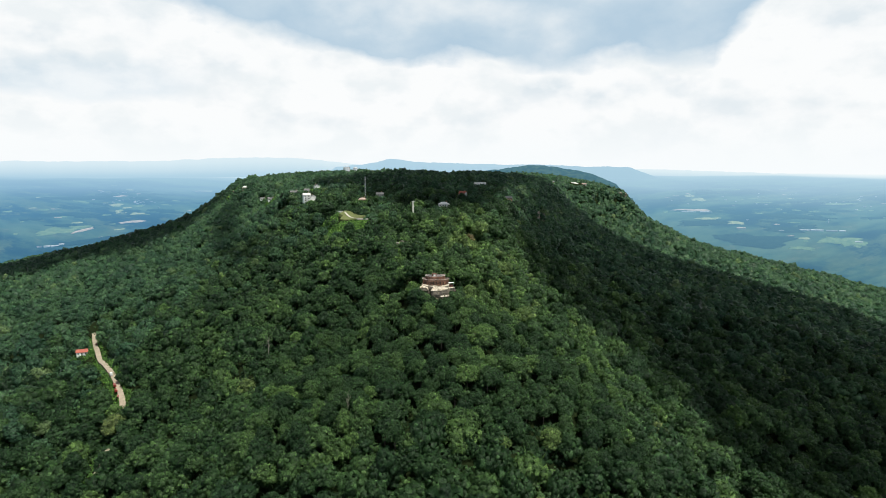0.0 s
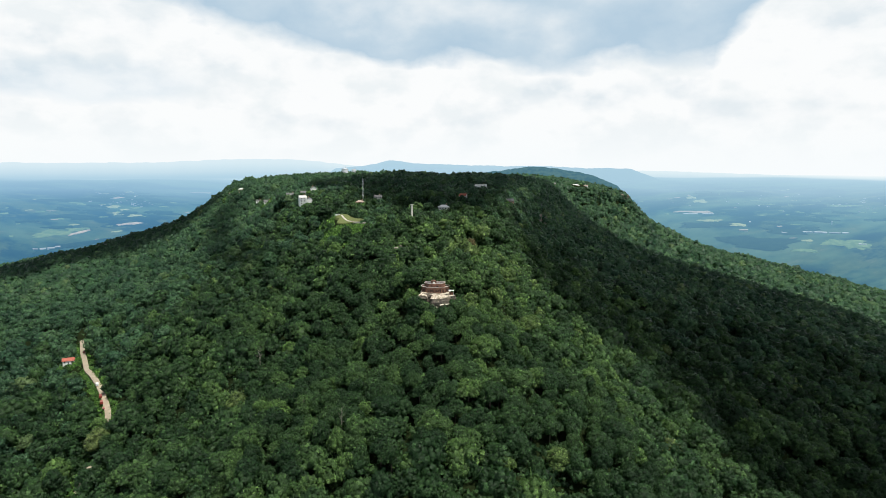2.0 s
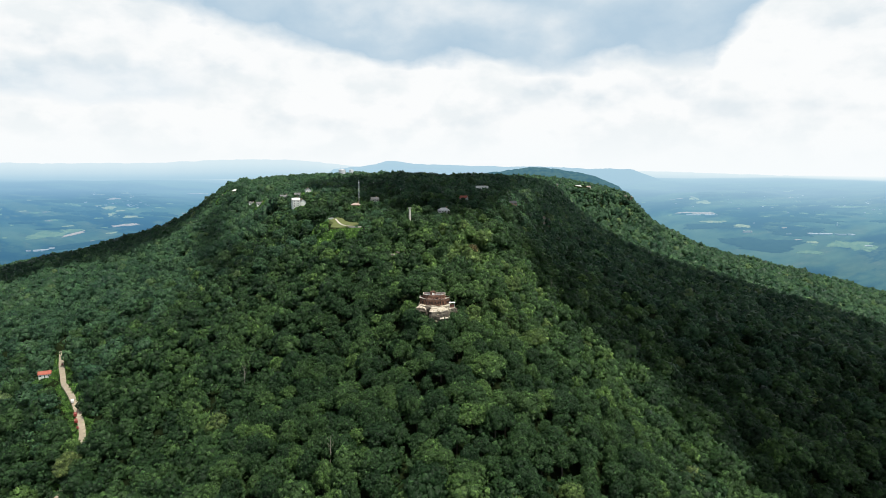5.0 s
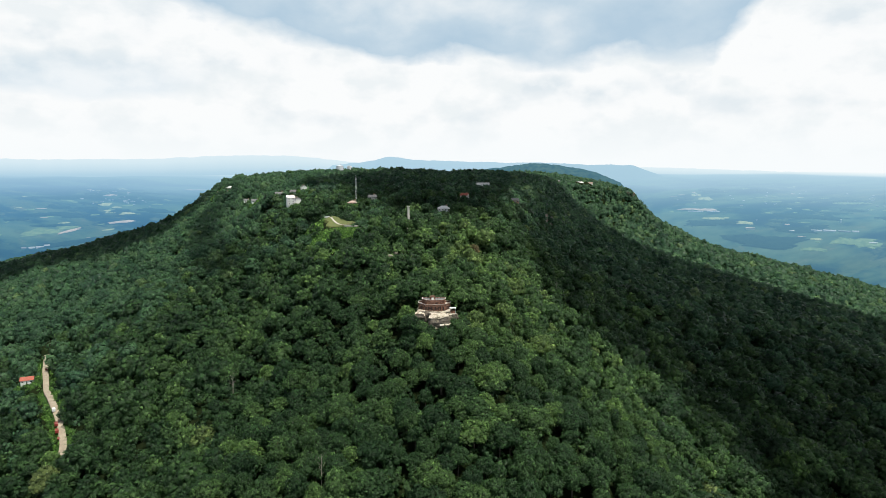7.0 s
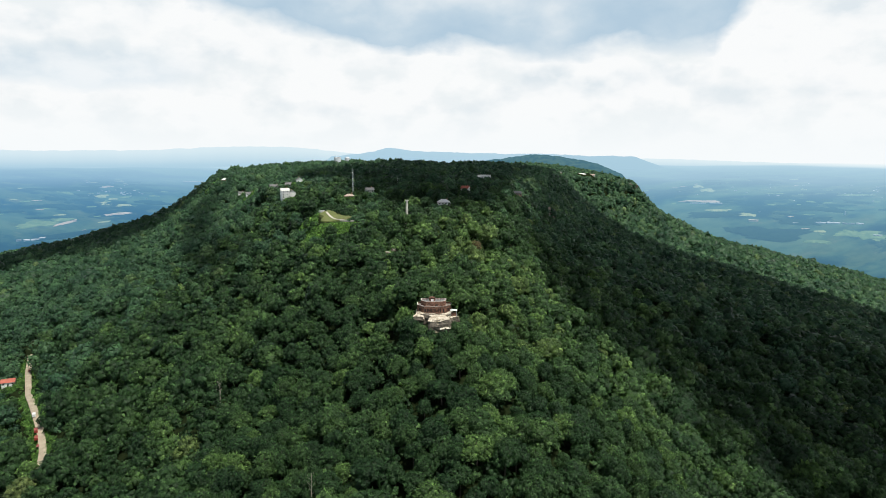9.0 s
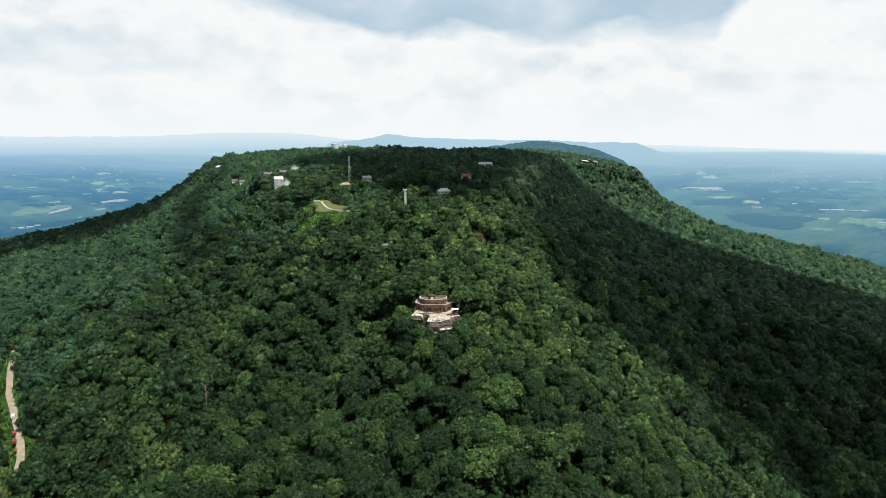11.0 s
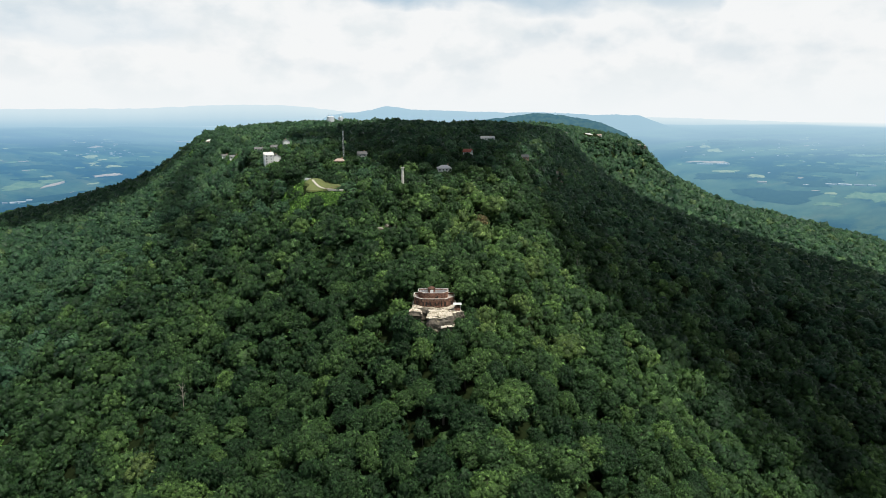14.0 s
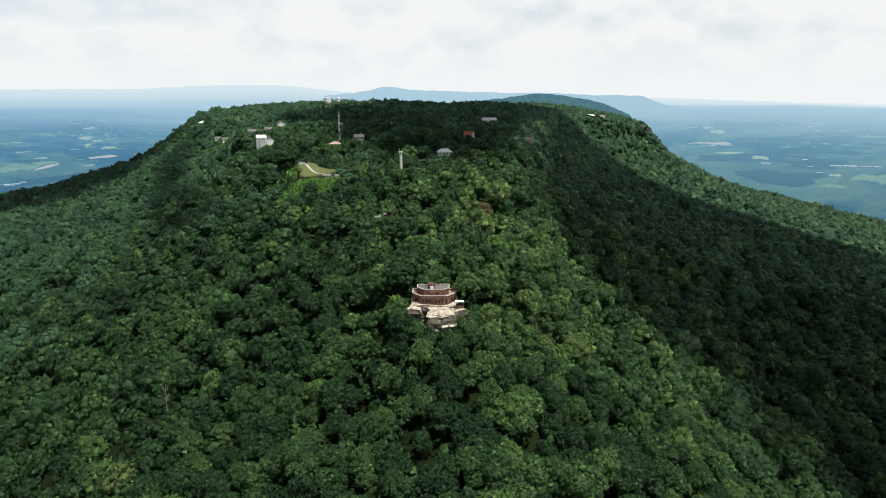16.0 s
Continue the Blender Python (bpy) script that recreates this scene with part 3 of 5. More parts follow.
def build_forest():
    bands = [("near", -185, 75, 12.2, 1.36), ("middle", 75, 460, 11.6, 1.38), ("far", 460, 1000, 11.6, 1.70), ("rim", 1000, 1760, 12.6, 2.1)]
    rng = np.random.default_rng(7)
    lods = {
        "near": [crown_template(10 + i, 190, 1.22, 0, 0.76, sides=4, sprigs=60) for i in range(8)],
        "middle": [crown_template(30 + i, 84, 1.65, 0, 0.76, sides=4, sprigs=6, jag=0.8) for i in range(7)],
        "far": [crown_template(50 + i, 22, 2.8, 0, 0.84, sides=4, jag=0.45) for i in range(7)],
        "rim": [crown_template(70 + i, 11, 3.6, 0, 0.92, sides=4, jag=0.3) for i in range(7)],
        "under": [crown_template(90 + i, 20, 2.2, 0, 0.6, sides=4) for i in range(5)],
        "hidden": [crown_template(95 + i, 1, 5.0, 0, 1.0, sides=4) for i in range(3)],
    }

    def plant_kind(X, Y, top, scale, kind, label, hazed):
        patch = 0.5 + 0.5 * grid_noise(X, Y, 60, 9)
        tint = np.clip(rng.uniform(0, 1, len(X)) ** 1.2 * 0.62 + 0.20 * patch + 0.32 * np.exp(-(((X - 30) / 85) ** 2)) * np.clip((Y + 60) / 60, 0, 1) * np.clip((380 - Y) / 120, 0, 1), 0, 0.92)  # crest crowns tinted paler, their sunlight put into the colour
        odd = rng.uniform(size=len(X))
        tint = np.where(odd < np.where((Y < -60) & (X < 60), 0.012, 0.0004), rng.uniform(0.965, 1.0, len(X)), np.where(odd < np.where((Y < -40) & (X < 60), 0.11, 0.05), rng.uniform(0.80, 0.95, len(X)), tint))
        tint = np.minimum(tint, 0.7 if kind == "under" else 1.0)
        places = np.stack([X, Y, top], -1)
        for i, lo in enumerate(range(0, len(X), 6000)):
            sl = slice(lo, lo + 6000)
            me = forest_mesh("forest", places[sl], scale[sl], tint[sl], lods[kind], 90 + i, HAZE_LEAVES if hazed else LEAVES)
            tagged(new("forest", me), label, "forest", kind="stuff")
        print("trees", kind, len(X), flush=True)

    def plant(X, Y, top, scale, kind, label):
        # crowns farther off and farther west get the greens with haze mixed in
        hazed = rng.uniform(size=len(X)) < np.clip((Y - 180 + np.maximum(-X - 120, 0) * 1.4 + 90 * grid_noise(X, Y, 120, 14)) / 600, 0, 1)
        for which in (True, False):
            m = hazed == which
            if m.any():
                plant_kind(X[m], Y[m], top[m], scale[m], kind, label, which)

    for name, y0, y1, step, grow in bands:
        X, Y = scatter(-1700, 1900, y0, y1, step, 3)
        XL, YL = scatter(-1700, 1900, y0, y1, step * 1.38, 4)
        X, Y = np.r_[X[~lowland(X, Y)], XL[lowland(XL, YL)]], np.r_[Y[~lowland(X, Y)], YL[lowland(XL, YL)]]
        ok = in_view(X, Y)
        X, Y = X[ok], Y[ok]
        d, _, _ = edge_distance(X, Y)
        ok = (mountain(X, Y) - TREE_TOP > valley(X, Y) - 4) & ~((Y > 1250) & (d < -260)) & open_ground(X, Y)
        if name == "near":
            ok &= ~((X > HERO[0]) & (X < HERO[1]) & (Y > HERO[2]) & (Y < HERO[3]))
        X, Y = X[ok], Y[ok]
        if name in ("near", "middle"):
            X2, Y2 = scatter(-460, 460, y0, y1, 5.5, 41)
            ok = in_view(X2, Y2) & open_ground(X2, Y2) & ~((X2 > HERO[0]) & (X2 < HERO[1]) & (Y2 > HERO[2]) & (Y2 < HERO[3]))
            X2, Y2 = X2[ok], Y2[ok]
            deep, deep2 = lowland(X, Y), lowland(X2, Y2)
            hi, lo = fill_gaps(X[~deep], Y[~deep], X2[~deep2], Y2[~deep2], 10.0), fill_gaps(X[deep], Y[deep], X2[deep2], Y2[deep2], 13.5)
            X, Y = np.r_[hi[0], lo[0]], np.r_[hi[1], lo[1]]
        big = np.where(lowland(X, Y), 1.4, 1.0)
        scale = grow * big * np.clip(rng.lognormal(-0.03, 0.25, len(X)), 0.5, 1.6)
        top = mountain(X, Y) + rng.normal(0, 3.0 if name in ("near", "middle") else 1.3, len(X)) + 9.0 * (scale / grow / big - 1)
        top = top + np.maximum(3.8 * grid_noise(X, Y, 34, 21) + 4.6 * grid_noise(X, Y, 85, 22), -3.0) * np.clip((900 - Y) / 400, 0.25, 1)
        top = below_camera_sights(X, Y, top)
        near = overlooked(X, Y, top) | (Y < 460)
        plant(X[near], Y[near], top[near], scale[near], name, "dense green summer broadleaf forest covering the slopes")
        plant(X[~near], Y[~near], top[~near], scale[~near], "hidden", "green broadleaf forest on the far side of the slopes")
    # the foot of the slope under the flight
    X, Y = scatter(-330, 330, -640, -185, 11.0, 51)
    plant(X, Y, mountain(X, Y) + rng.normal(0, 1.5, len(X)), rng.uniform(1.3, 1.9, len(X)), "rim", "dense green broadleaf forest at the foot of the slope")
    # trees close in front of the houses and of the column
    X, Y = np.array(SCREEN_TREES, float).T
    plant(X, Y, land(X, Y) + rng.uniform(5.0, 7.5, len(X)) + np.where(Y < 200, 46.0 - 6.0 - land(X, Y), 0.0), rng.uniform(0.8, 1.15, len(X)), "middle", "dark green trees standing close in front of the houses")
    # saplings and shade-grown trees fill the gaps below the nearest crowns
    X, Y = scatter(-460, 420, -260, 330, 9.6, 31)
    ok = in_view(X, Y) & open_ground(X, Y, 0.95)
    X, Y = X[ok], Y[ok]
    plant(X, Y, below_camera_sights(X, Y, mountain(X, Y) - rng.uniform(4.5, 10, len(X))), rng.uniform(0.9, 1.4, len(X)), "under", "dark green undergrowth between the trees")


build_forest()


# ---- single trees on the slope below the overlook ----
def part(name, bm, mat, parent, label="", smooth=False):
    """Links a bmesh as one mesh under a thing or under a part."""
    me = bpy.data.meshes.new(name)
    bm.to_mesh(me)
    bm.free()
    me.materials.append(mat)
    if smooth:
        me.polygons.foreach_set("use_smooth", np.ones(len(me.polygons), bool))
    ob = new(name, me)
    ob.parent = parent
    if label:
        ob["label"] = label
    return ob


def thing(name, label, category, at=(0, 0, 0), turn=0.0, group=""):
    ob = new(name)
    ob.empty_display_size = 0.3
    ob.matrix_world = pose(*at, 0, 0, turn)
    return tagged(ob, label, category, group)


def tube(bm, a, b, ra, rb, sides=6):
    """A tapered limb from a to b."""
    a, b = Vector(a), Vector(b)
    q = (b - a).to_track_quat("Z", "Y")
    rings = []
    for p, r in ((a, ra), (b, rb)):
        rings.append([bm.verts.new(p + q @ Vector((r * math.cos(2 * math.pi * k / sides), r * math.sin(2 * math.pi * k / sides), 0))) for k in range(sides)])
    for k in range(sides):
        bm.faces.new((rings[0][k], rings[0][(k + 1) % sides], rings[1][(k + 1) % sides], rings[1][k]))
    bm.faces.new(rings[1])
    bm.faces.new(rings[0][::-1])


def trunk_mesh(seed, height):
    rng = random.Random(seed)
    bm = bmesh.new()
    tube(bm, (0, 0, -2.0), (0.15, 0.1, height * 0.45), 0.34, 0.24)
    tube(bm, (0.15, 0.1, height * 0.45), (rng.uniform(-0.5, 0.5), rng.uniform(-0.5, 0.5), height * 0.86), 0.24, 0.08)
    for k in range(5):
        a = k * 1.26 + rng.uniform(-0.3, 0.3)
        z = height * rng.uniform(0.42, 0.62)
        tube(bm, (0.12, 0.08, z), (math.cos(a) * 3.2, math.sin(a) * 3.2, z + height * rng.uniform(0.12, 0.22)), 0.13, 0.04, 5)
    me = bpy.data.meshes.new("trunk")
    bm.to_mesh(me)
    bm.free()
    me.materials.append(BARK)
    return me


def build_single_trees():
    crowns, trunks = [], []
    for i in range(8):
        v, f, q = crown_template(110 + i, 400, 0.84, 1, 0.78, sides=4, sprigs=140)
        me = mesh_arrays("crown", v * (1, 1, 1.4) + (0, 0, 15.0), np.concatenate([f.ravel(), q.ravel()]), np.r_[np.full(len(f), 3), np.full(len(q), 3)], TREE_LEAVES, None, np.ones(len(f) + len(q), bool))
        me.materials.append(SPRAYS[TREE_LEAVES])
        me.polygons.foreach_set("material_index", (np.arange(len(f) + len(q)) >= len(f)).astype(np.int32))
        crowns.append(me)
        trunks.append(trunk_mesh(i, 15.0))
    X, Y = scatter(HERO[0], HERO[1], HERO[2], HERO[3], 12.2, 12)
    ok = open_ground(X, Y)
    X, Y = X[ok], Y[ok]
    X2, Y2 = scatter(HERO[0], HERO[1], HERO[2], HERO[3], 4.0, 42)
    ok = open_ground(X2, Y2)
    X, Y = fill_gaps(X, Y, X2[ok], Y2[ok], 9.6)
    top = mountain(X, Y) + 2.8 * grid_noise(X, Y, 34, 21) + 2.6 * grid_noise(X, Y, 85, 22)
    rng = random.Random(4)
    for x, y, z in zip(X, Y, top):
        k, s = rng.randrange(8), 1.36 * min(max(rng.lognormvariate(-0.04, 0.22), 0.6), 1.45)
        ob = new("tree")
        g = land_at(x, y)
        ob.matrix_world = Matrix.Translation((x, y, g)) @ Matrix.Rotation(rng.uniform(0, 6.28), 4, "Z") @ Matrix.Diagonal((s, s, max(0.6, (z + rng.gauss(0, 2.0) + 6 * (s - 1.36) - g) / 15.0), 1))
        tagged(ob, "full-leaved green broadleaf tree on the steep slope", "tree", "trees below the overlook")
        for name, me in (("trunk", trunks[k]), ("crown", crowns[k])):
            p = new(name, me)
            p.parent = ob
    print("single trees", len(X))


build_single_trees()


def build_rock_foot():
    """Young trees crowding the foot of the rock under the overlook."""
    rng = np.random.default_rng(44)
    a = rng.uniform(radians(150), radians(395), 60)
    r = rng.uniform(10.5, 18.0, 60)
    X, Y = -4 + r * np.cos(a) * 1.15, -3 + r * np.sin(a)
    ok = Y < 8
    X, Y, r = X[ok], Y[ok], r[ok]
    top = -6.8 + 0.12 * (r - 10.5) + rng.normal(0, 1.1, len(X)) + np.where(np.abs(X + 3) > 9, 2.5, 0)
    me = forest_mesh("young_trees", np.column_stack([X, Y, top]), rng.uniform(0.75, 1.15, len(X)), rng.uniform(0.1, 0.9, len(X)), [crown_template(300 + k, 110, 1.6, 1, sprigs=30) for k in range(4)], 45)
    tagged(new("young_trees", me), "young green trees crowding the foot of the rock", "trees", kind="stuff")


build_rock_foot()


# ---- more materials ----
def masonry(name, dark, light, scale):
    mat, nt, b = principled(name, 0.9)
    co = object_coords(nt)
    br = noise_node(nt, co, scale, 4)
    st = noise_node(nt, co, 0.35, 4, 0.6)
    f = math_node(nt, "ADD", math_node(nt, "MULTIPLY", br, 0.4), math_node(nt, "MULTIPLY", st, 0.6))
    nt.links.new(ramp(nt, f, [(0.42, dark), (0.60, light)]), b.inputs["Base Color"])
    add_bump(nt, b, br, 0.5, 0.1)
    return mat


BROWN_STONE = masonry("brown sandstone blocks", (0.030, 0.015, 0.010), (0.23, 0.112, 0.072), 1.1)
COPING = surface("pale coping stone", (0.30, 0.26, 0.23), (0.80, 0.75, 0.70), 0.8)
# lighter, redder copy for the upper tier, with sunlight put into its colour
SUNLIT_STONE = masonry("sandstone blocks tinted as sunlit", (0.085, 0.036, 0.022), (0.36, 0.175, 0.115), 1.4)
TERRACE = surface("terrace paving", (0.24, 0.20, 0.17), (0.56, 0.48, 0.41), 0.5)


def cracked_rock():
    mat, nt, b = principled("bare pale rock tinted as sunlit", 0.9)
    co = object_coords(nt)
    big, small = noise_node(nt, co, 0.30, 5, 0.65), noise_node(nt, co, 1.8, 5, 0.65)
    v = nt.nodes.new("ShaderNodeTexVoronoi")
    v.feature = "DISTANCE_TO_EDGE"
    v.inputs["Scale"].default_value = 0.38
    nt.links.new(co, v.inputs["Vector"])
    f = math_node(nt, "ADD", math_node(nt, "MULTIPLY", big, 0.6), math_node(nt, "MULTIPLY", small, 0.4))
    col = ramp(nt, f, [(0.36, (0.09, 0.085, 0.04)), (0.44, (0.28, 0.24, 0.16)), (0.51, (0.56, 0.50, 0.40)), (0.64, (0.74, 0.69, 0.60))])
    crack = ramp(nt, v.outputs["Distance"], [(0.0, (0.5, 0.46, 0.40)), (0.035, (1, 1, 1))])
    nt.links.new(mix_col(nt, 1.0, col, crack, "MULTIPLY"), b.inputs["Base Color"])
    add_bump(nt, b, small, 0.9, 0.3)
    return mat


PALE_ROCK = cracked_rock()
# also the sides of the ledges, their shade put into the dark colour
CLIFF = surface("weathered grey cliff rock", (0.045, 0.039, 0.031), (0.24, 0.205, 0.16), 0.55, bump=0.9)
GREY_ROCK = surface("lichened grey rock", (0.10, 0.092, 0.082), (0.40, 0.37, 0.33), 0.7, bump=0.9)
WHITE_WALL = surface("white painted wall", (0.74, 0.74, 0.72), (0.86, 0.86, 0.84), 0.6, 0.7, 0.1)
GREY_WALL = surface("grey weatherboard", (0.26, 0.26, 0.26), (0.42, 0.42, 0.41), 0.6, 0.8, 0.1)
TAN_WALL = surface("tan brick wall", (0.25, 0.15, 0.10), (0.40, 0.27, 0.19), 0.8)
GREY_ROOF = surface("grey shingles", (0.10, 0.10, 0.10), (0.22, 0.22, 0.22), 0.9)
PALE_ROOF = surface("pale weathered roofing", (0.56, 0.54, 0.52), (0.76, 0.74, 0.72), 0.6)
RED_ROOF = surface("faded red roofing", (0.30, 0.075, 0.05), (0.46, 0.15, 0.10), 0.6)
PINK_ROOF = surface("sun-faded clay roofing", (0.34, 0.25, 0.21), (0.50, 0.38, 0.33), 0.6)
CONCRETE = surface("pale concrete", (0.36, 0.34, 0.31), (0.55, 0.52, 0.47), 0.5)
GRANITE = surface("pale granite", (0.48, 0.46, 0.42), (0.68, 0.66, 0.60), 0.6)
DIRT = surface("dusty pale road", (0.22, 0.18, 0.13), (0.46, 0.40, 0.30), 0.3)
GRASS = surface("mown grass", (0.075, 0.105, 0.028), (0.15, 0.165, 0.055), 0.25, 0.9, 0.4)
STEEL = surface("dull galvanised steel", (0.42, 0.43, 0.44), (0.60, 0.61, 0.62), 0.8, 0.5, 0.1, metal=0.2)
RED_PAINT = surface("red vehicle paint", (0.20, 0.03, 0.025), (0.32, 0.06, 0.045), 0.8, 0.35, 0.05)
WHITE_PAINT = surface("white vehicle paint", (0.65, 0.65, 0.65), (0.8, 0.8, 0.8), 0.8, 0.35, 0.05)
RUBBER = surface("black rubber", (0.015, 0.015, 0.015), (0.03, 0.03, 0.03), 3.0)
TANK_WHITE = surface("white tank steel", (0.56, 0.61, 0.66), (0.68, 0.72, 0.76), 0.15, 0.5, 0.05)
DEAD_WOOD = surface("bleached dead wood", (0.20, 0.18, 0.15), (0.34, 0.31, 0.27), 1.0)


def glass():
    mat, nt, b = principled("dark window glass", 0.08)
    co = object_coords(nt)
    n = noise_node(nt, co, 0.9, 2)
    nt.links.new(ramp(nt, n, [(0.3, (0.02, 0.025, 0.03)), (0.7, (0.05, 0.06, 0.07))]), b.inputs["Base Color"])
    return mat


GLASS = glass()
OPENING_SHADE = surface("painted shade of the openings", (0.012, 0.010, 0.009), (0.03, 0.024, 0.02), 1.0)


# ---- shapes ----
def box(bm, x0, x1, y0, y1, z0, z1, bevel=0.0):
    r = bmesh.ops.create_cube(bm, size=1)
    for v in r["verts"]:
        v.co = ((x0 + x1) / 2 + v.co.x * (x1 - x0), (y0 + y1) / 2 + v.co.y * (y1 - y0), (z0 + z1) / 2 + v.co.z * (z1 - z0))
    if bevel:
        edges = list({e for v in r["verts"] for e in v.link_edges})
        bmesh.ops.bevel(bm, geom=edges, offset=bevel, segments=1, affect="EDGES")


def prism(bm, outline, z0, z1):
    """An upright prism over a plan outline."""
    lo = [bm.verts.new((x, y, z0)) for x, y in outline]
    hi = [bm.verts.new((x, y, z1)) for x, y in outline]
    n = len(outline)
    for k in range(n):
        bm.faces.new((lo[k], lo[(k + 1) % n], hi[(k + 1) % n], hi[k]))
    bm.faces.new(hi)
    bm.faces.new(lo[::-1])
    bmesh.ops.recalc_face_normals(bm, faces=bm.faces)


def ring_wall(bm, outline, thick, z0, z1):
    """A wall that follows an outline, hollow inside."""
    c = Vector((sum(p[0] for p in outline) / len(outline), sum(p[1] for p in outline) / len(outline)))
    inner = []
    for p in outline:
        v = Vector(p) - c
        inner.append(tuple(c + v * (1 - thick / v.length)))
    n = len(outline)
    rows = [[bm.verts.new((x, y, z)) for x, y in line] for line, z in ((outline, z0), (outline, z1), (inner, z1), (inner, z0))]
    for a, b in zip(rows, rows[1:] + rows[:1]):
        for k in range(n):
            bm.faces.new((a[k], a[(k + 1) % n], b[(k + 1) % n], b[k]))
    bmesh.ops.recalc_face_normals(bm, faces=bm.faces)


# ---- the stone overlook on its rock ----
def build_overlook():
    cx, front = -5.6, -1.4
    ob = thing("stone_overlook", "two-tier brown stone observatory with terraces on bare rock", "building", (cx, front, 0))
    # half octagons, open to the hill behind
    low = [(-10.6, 12), (-10.6, 5.0), (-6.4, 0.3), (0, 0), (6.4, 0.3), (10.5, 5.6), (10.5, 12)]
    high = [(-8.2, 12), (-8.2, 6.2), (-4.9, 2.9), (0, 2.6), (4.4, 2.9), (7.2, 6.2), (7.2, 12)]
    bm = bmesh.new()
    prism(bm, low, -1.0, 3.3)
    part("lower_tier", bm, BROWN_STONE, ob)
    bm = bmesh.new()
    ring_wall(bm, low, 0.45, 3.3, 4.25)
    part("lower_parapet", bm, BROWN_STONE, ob)
    bm = bmesh.new()
    ring_wall(bm, [(x * 1.02, y * 1.02 - 0.1) for x, y in low], 0.6, 4.25, 4.39)
    part("lower_coping", bm, COPING, ob, "pale stone coping")
    bm = bmesh.new()
    prism(bm, [(x * 0.955, y * 0.97 + 0.35) for x, y in low], 3.25, 3.42)
    part("terrace_floor", bm, TERRACE, ob, "pinkish paved terrace")
    bm = bmesh.new()
    prism(bm, high, 3.3, 5.9)
    part("upper_tier", bm, SUNLIT_STONE, ob, "red-brown stone wall with sunlight in its colour")
    bm = bmesh.new()
    ring_wall(bm, high, 0.4, 5.9, 6.6)
    part("upper_parapet", bm, SUNLIT_STONE, ob)
    bm = bmesh.new()
    ring_wall(bm, [(x * 1.03, y * 1.01 - 0.05) for x, y in high], 0.55, 6.6, 6.74)
    part("upper_coping", bm, COPING, ob, "pale stone coping")
    bm = bmesh.new()
    prism(bm, [(x * 0.94, y * 0.98 + 0.3) for x, y in high], 5.8, 6.02)
    part("roof_terrace", bm, GREY_ROOF, ob, "dark weathered roof terrace")
    # cupola over the stair
    bm = bmesh.new()
    prism(bm, [(-1.4 + 2.0 * math.cos(a * math.pi / 4 + 0.39), 7.4 + 2.0 * math.sin(a * math.pi / 4 + 0.39)) for a in range(8)], 5.95, 8.2)
    cup = part("stair_turret", bm, BROWN_STONE, ob, "small dark stone turret")
    bm = bmesh.new()
    bmesh.ops.create_cone(bm, cap_ends=True, segments=10, radius1=2.15, radius2=1.3, depth=0.5, matrix=Matrix.Translation((-1.4, 7.4, 8.45)))
    part("cap", bm, BROWN_STONE, cup)
    bm = bmesh.new()
    box(bm, -2.0, -0.4, 4.9, 5.6, 5.95, 7.6, 0.05)
    part("stair_door", bm, WHITE_WALL, cup, "white stair door")
    # openings of both tiers: near-black panels in stone frames, the shade inside painted on
    def opening(name, x, y, z0, z1, w, turn):
        holder = Matrix.Translation((x, y, 0)) @ Matrix.Rotation(radians(turn), 4, "Z")
        bm = bmesh.new()
        for a, b, c, d in ((-w / 2 - 0.22, -w / 2, z0, z1), (w / 2, w / 2 + 0.22, z0, z1), (-w / 2 - 0.22, w / 2 + 0.22, z1, z1 + 0.3)):
            box(bm, a, b, -0.16, 0.1, c, d)
        bm.transform(holder)
        fr = part(name, bm, BROWN_STONE, ob)
        bm = bmesh.new()
        box(bm, -w / 2, w / 2, -0.05, 0.08, z0, z1)
        bm.transform(holder)
        part("pane", bm, OPENING_SHADE, fr, "near-black panel painted as an opening's shade")
    for x in (-5.3, -3.7, -1.6, 0.3, 2.4, 3.6, 5.5):
        opening("lower_window", x, 0.05 + abs(x) * 0.045, 0.5, 2.6, 1.25, 0)
    opening("doorway", 1.4, 2.72, 3.45, 5.2, 1.3, 0)
    opening("upper_window", -2.9, 2.75, 4.2, 5.3, 0.7, 0)
    opening("side_window", -8.8, 2.65, 0.9, 2.5, 1.1, -47)
    opening("side_window", 8.8, 2.95, 0.9, 2.5, 1.1, 50)
    # railing posts along the roof
    for k in range(9):
        bm = bmesh.new()
        x = -7.2 + k * 1.7
        tube(bm, (x, 8.8, 6.0), (x, 8.8, 7.4), 0.05, 0.05, 5)
        part("rail_post", bm, STEEL, ob)
    bm = bmesh.new()
    tube(bm, (-7.4, 8.8, 7.35), (6.6, 8.8, 7.35), 0.05, 0.05, 5)
    part("handrail", bm, STEEL, ob)
    # stones of the facing, course by course
    bm = bmesh.new()
    box(bm, -0.42, 0.42, -0.10, 0.04, -0.17, 0.17, 0.03)
    me = bpy.data.meshes.new("stone")
    bm.to_mesh(me)
    bm.free()
    me.materials.append(STONE_BLOCK)
    rng = random.Random(8)
    for outline, zs, off in ((low, [0.3, 2.95, 3.5, 3.95], 0.06), (high, [3.75, 4.9, 5.45, 6.2], 0.06)):
        for (ax, ay), (bx, by) in list(zip(outline, outline[1:]))[1:-1]:
            run = Vector((bx - ax, by - ay))
            count = int(run.length / 1.15)
            turn = math.atan2(run.y, run.x)
            for row, z in enumerate(zs):
                for k in range(count):
                    u = (k + 0.5 + 0.25 * (row % 2)) / (count + 0.3)
                    st = new("stone", me)
                    st.parent = ob
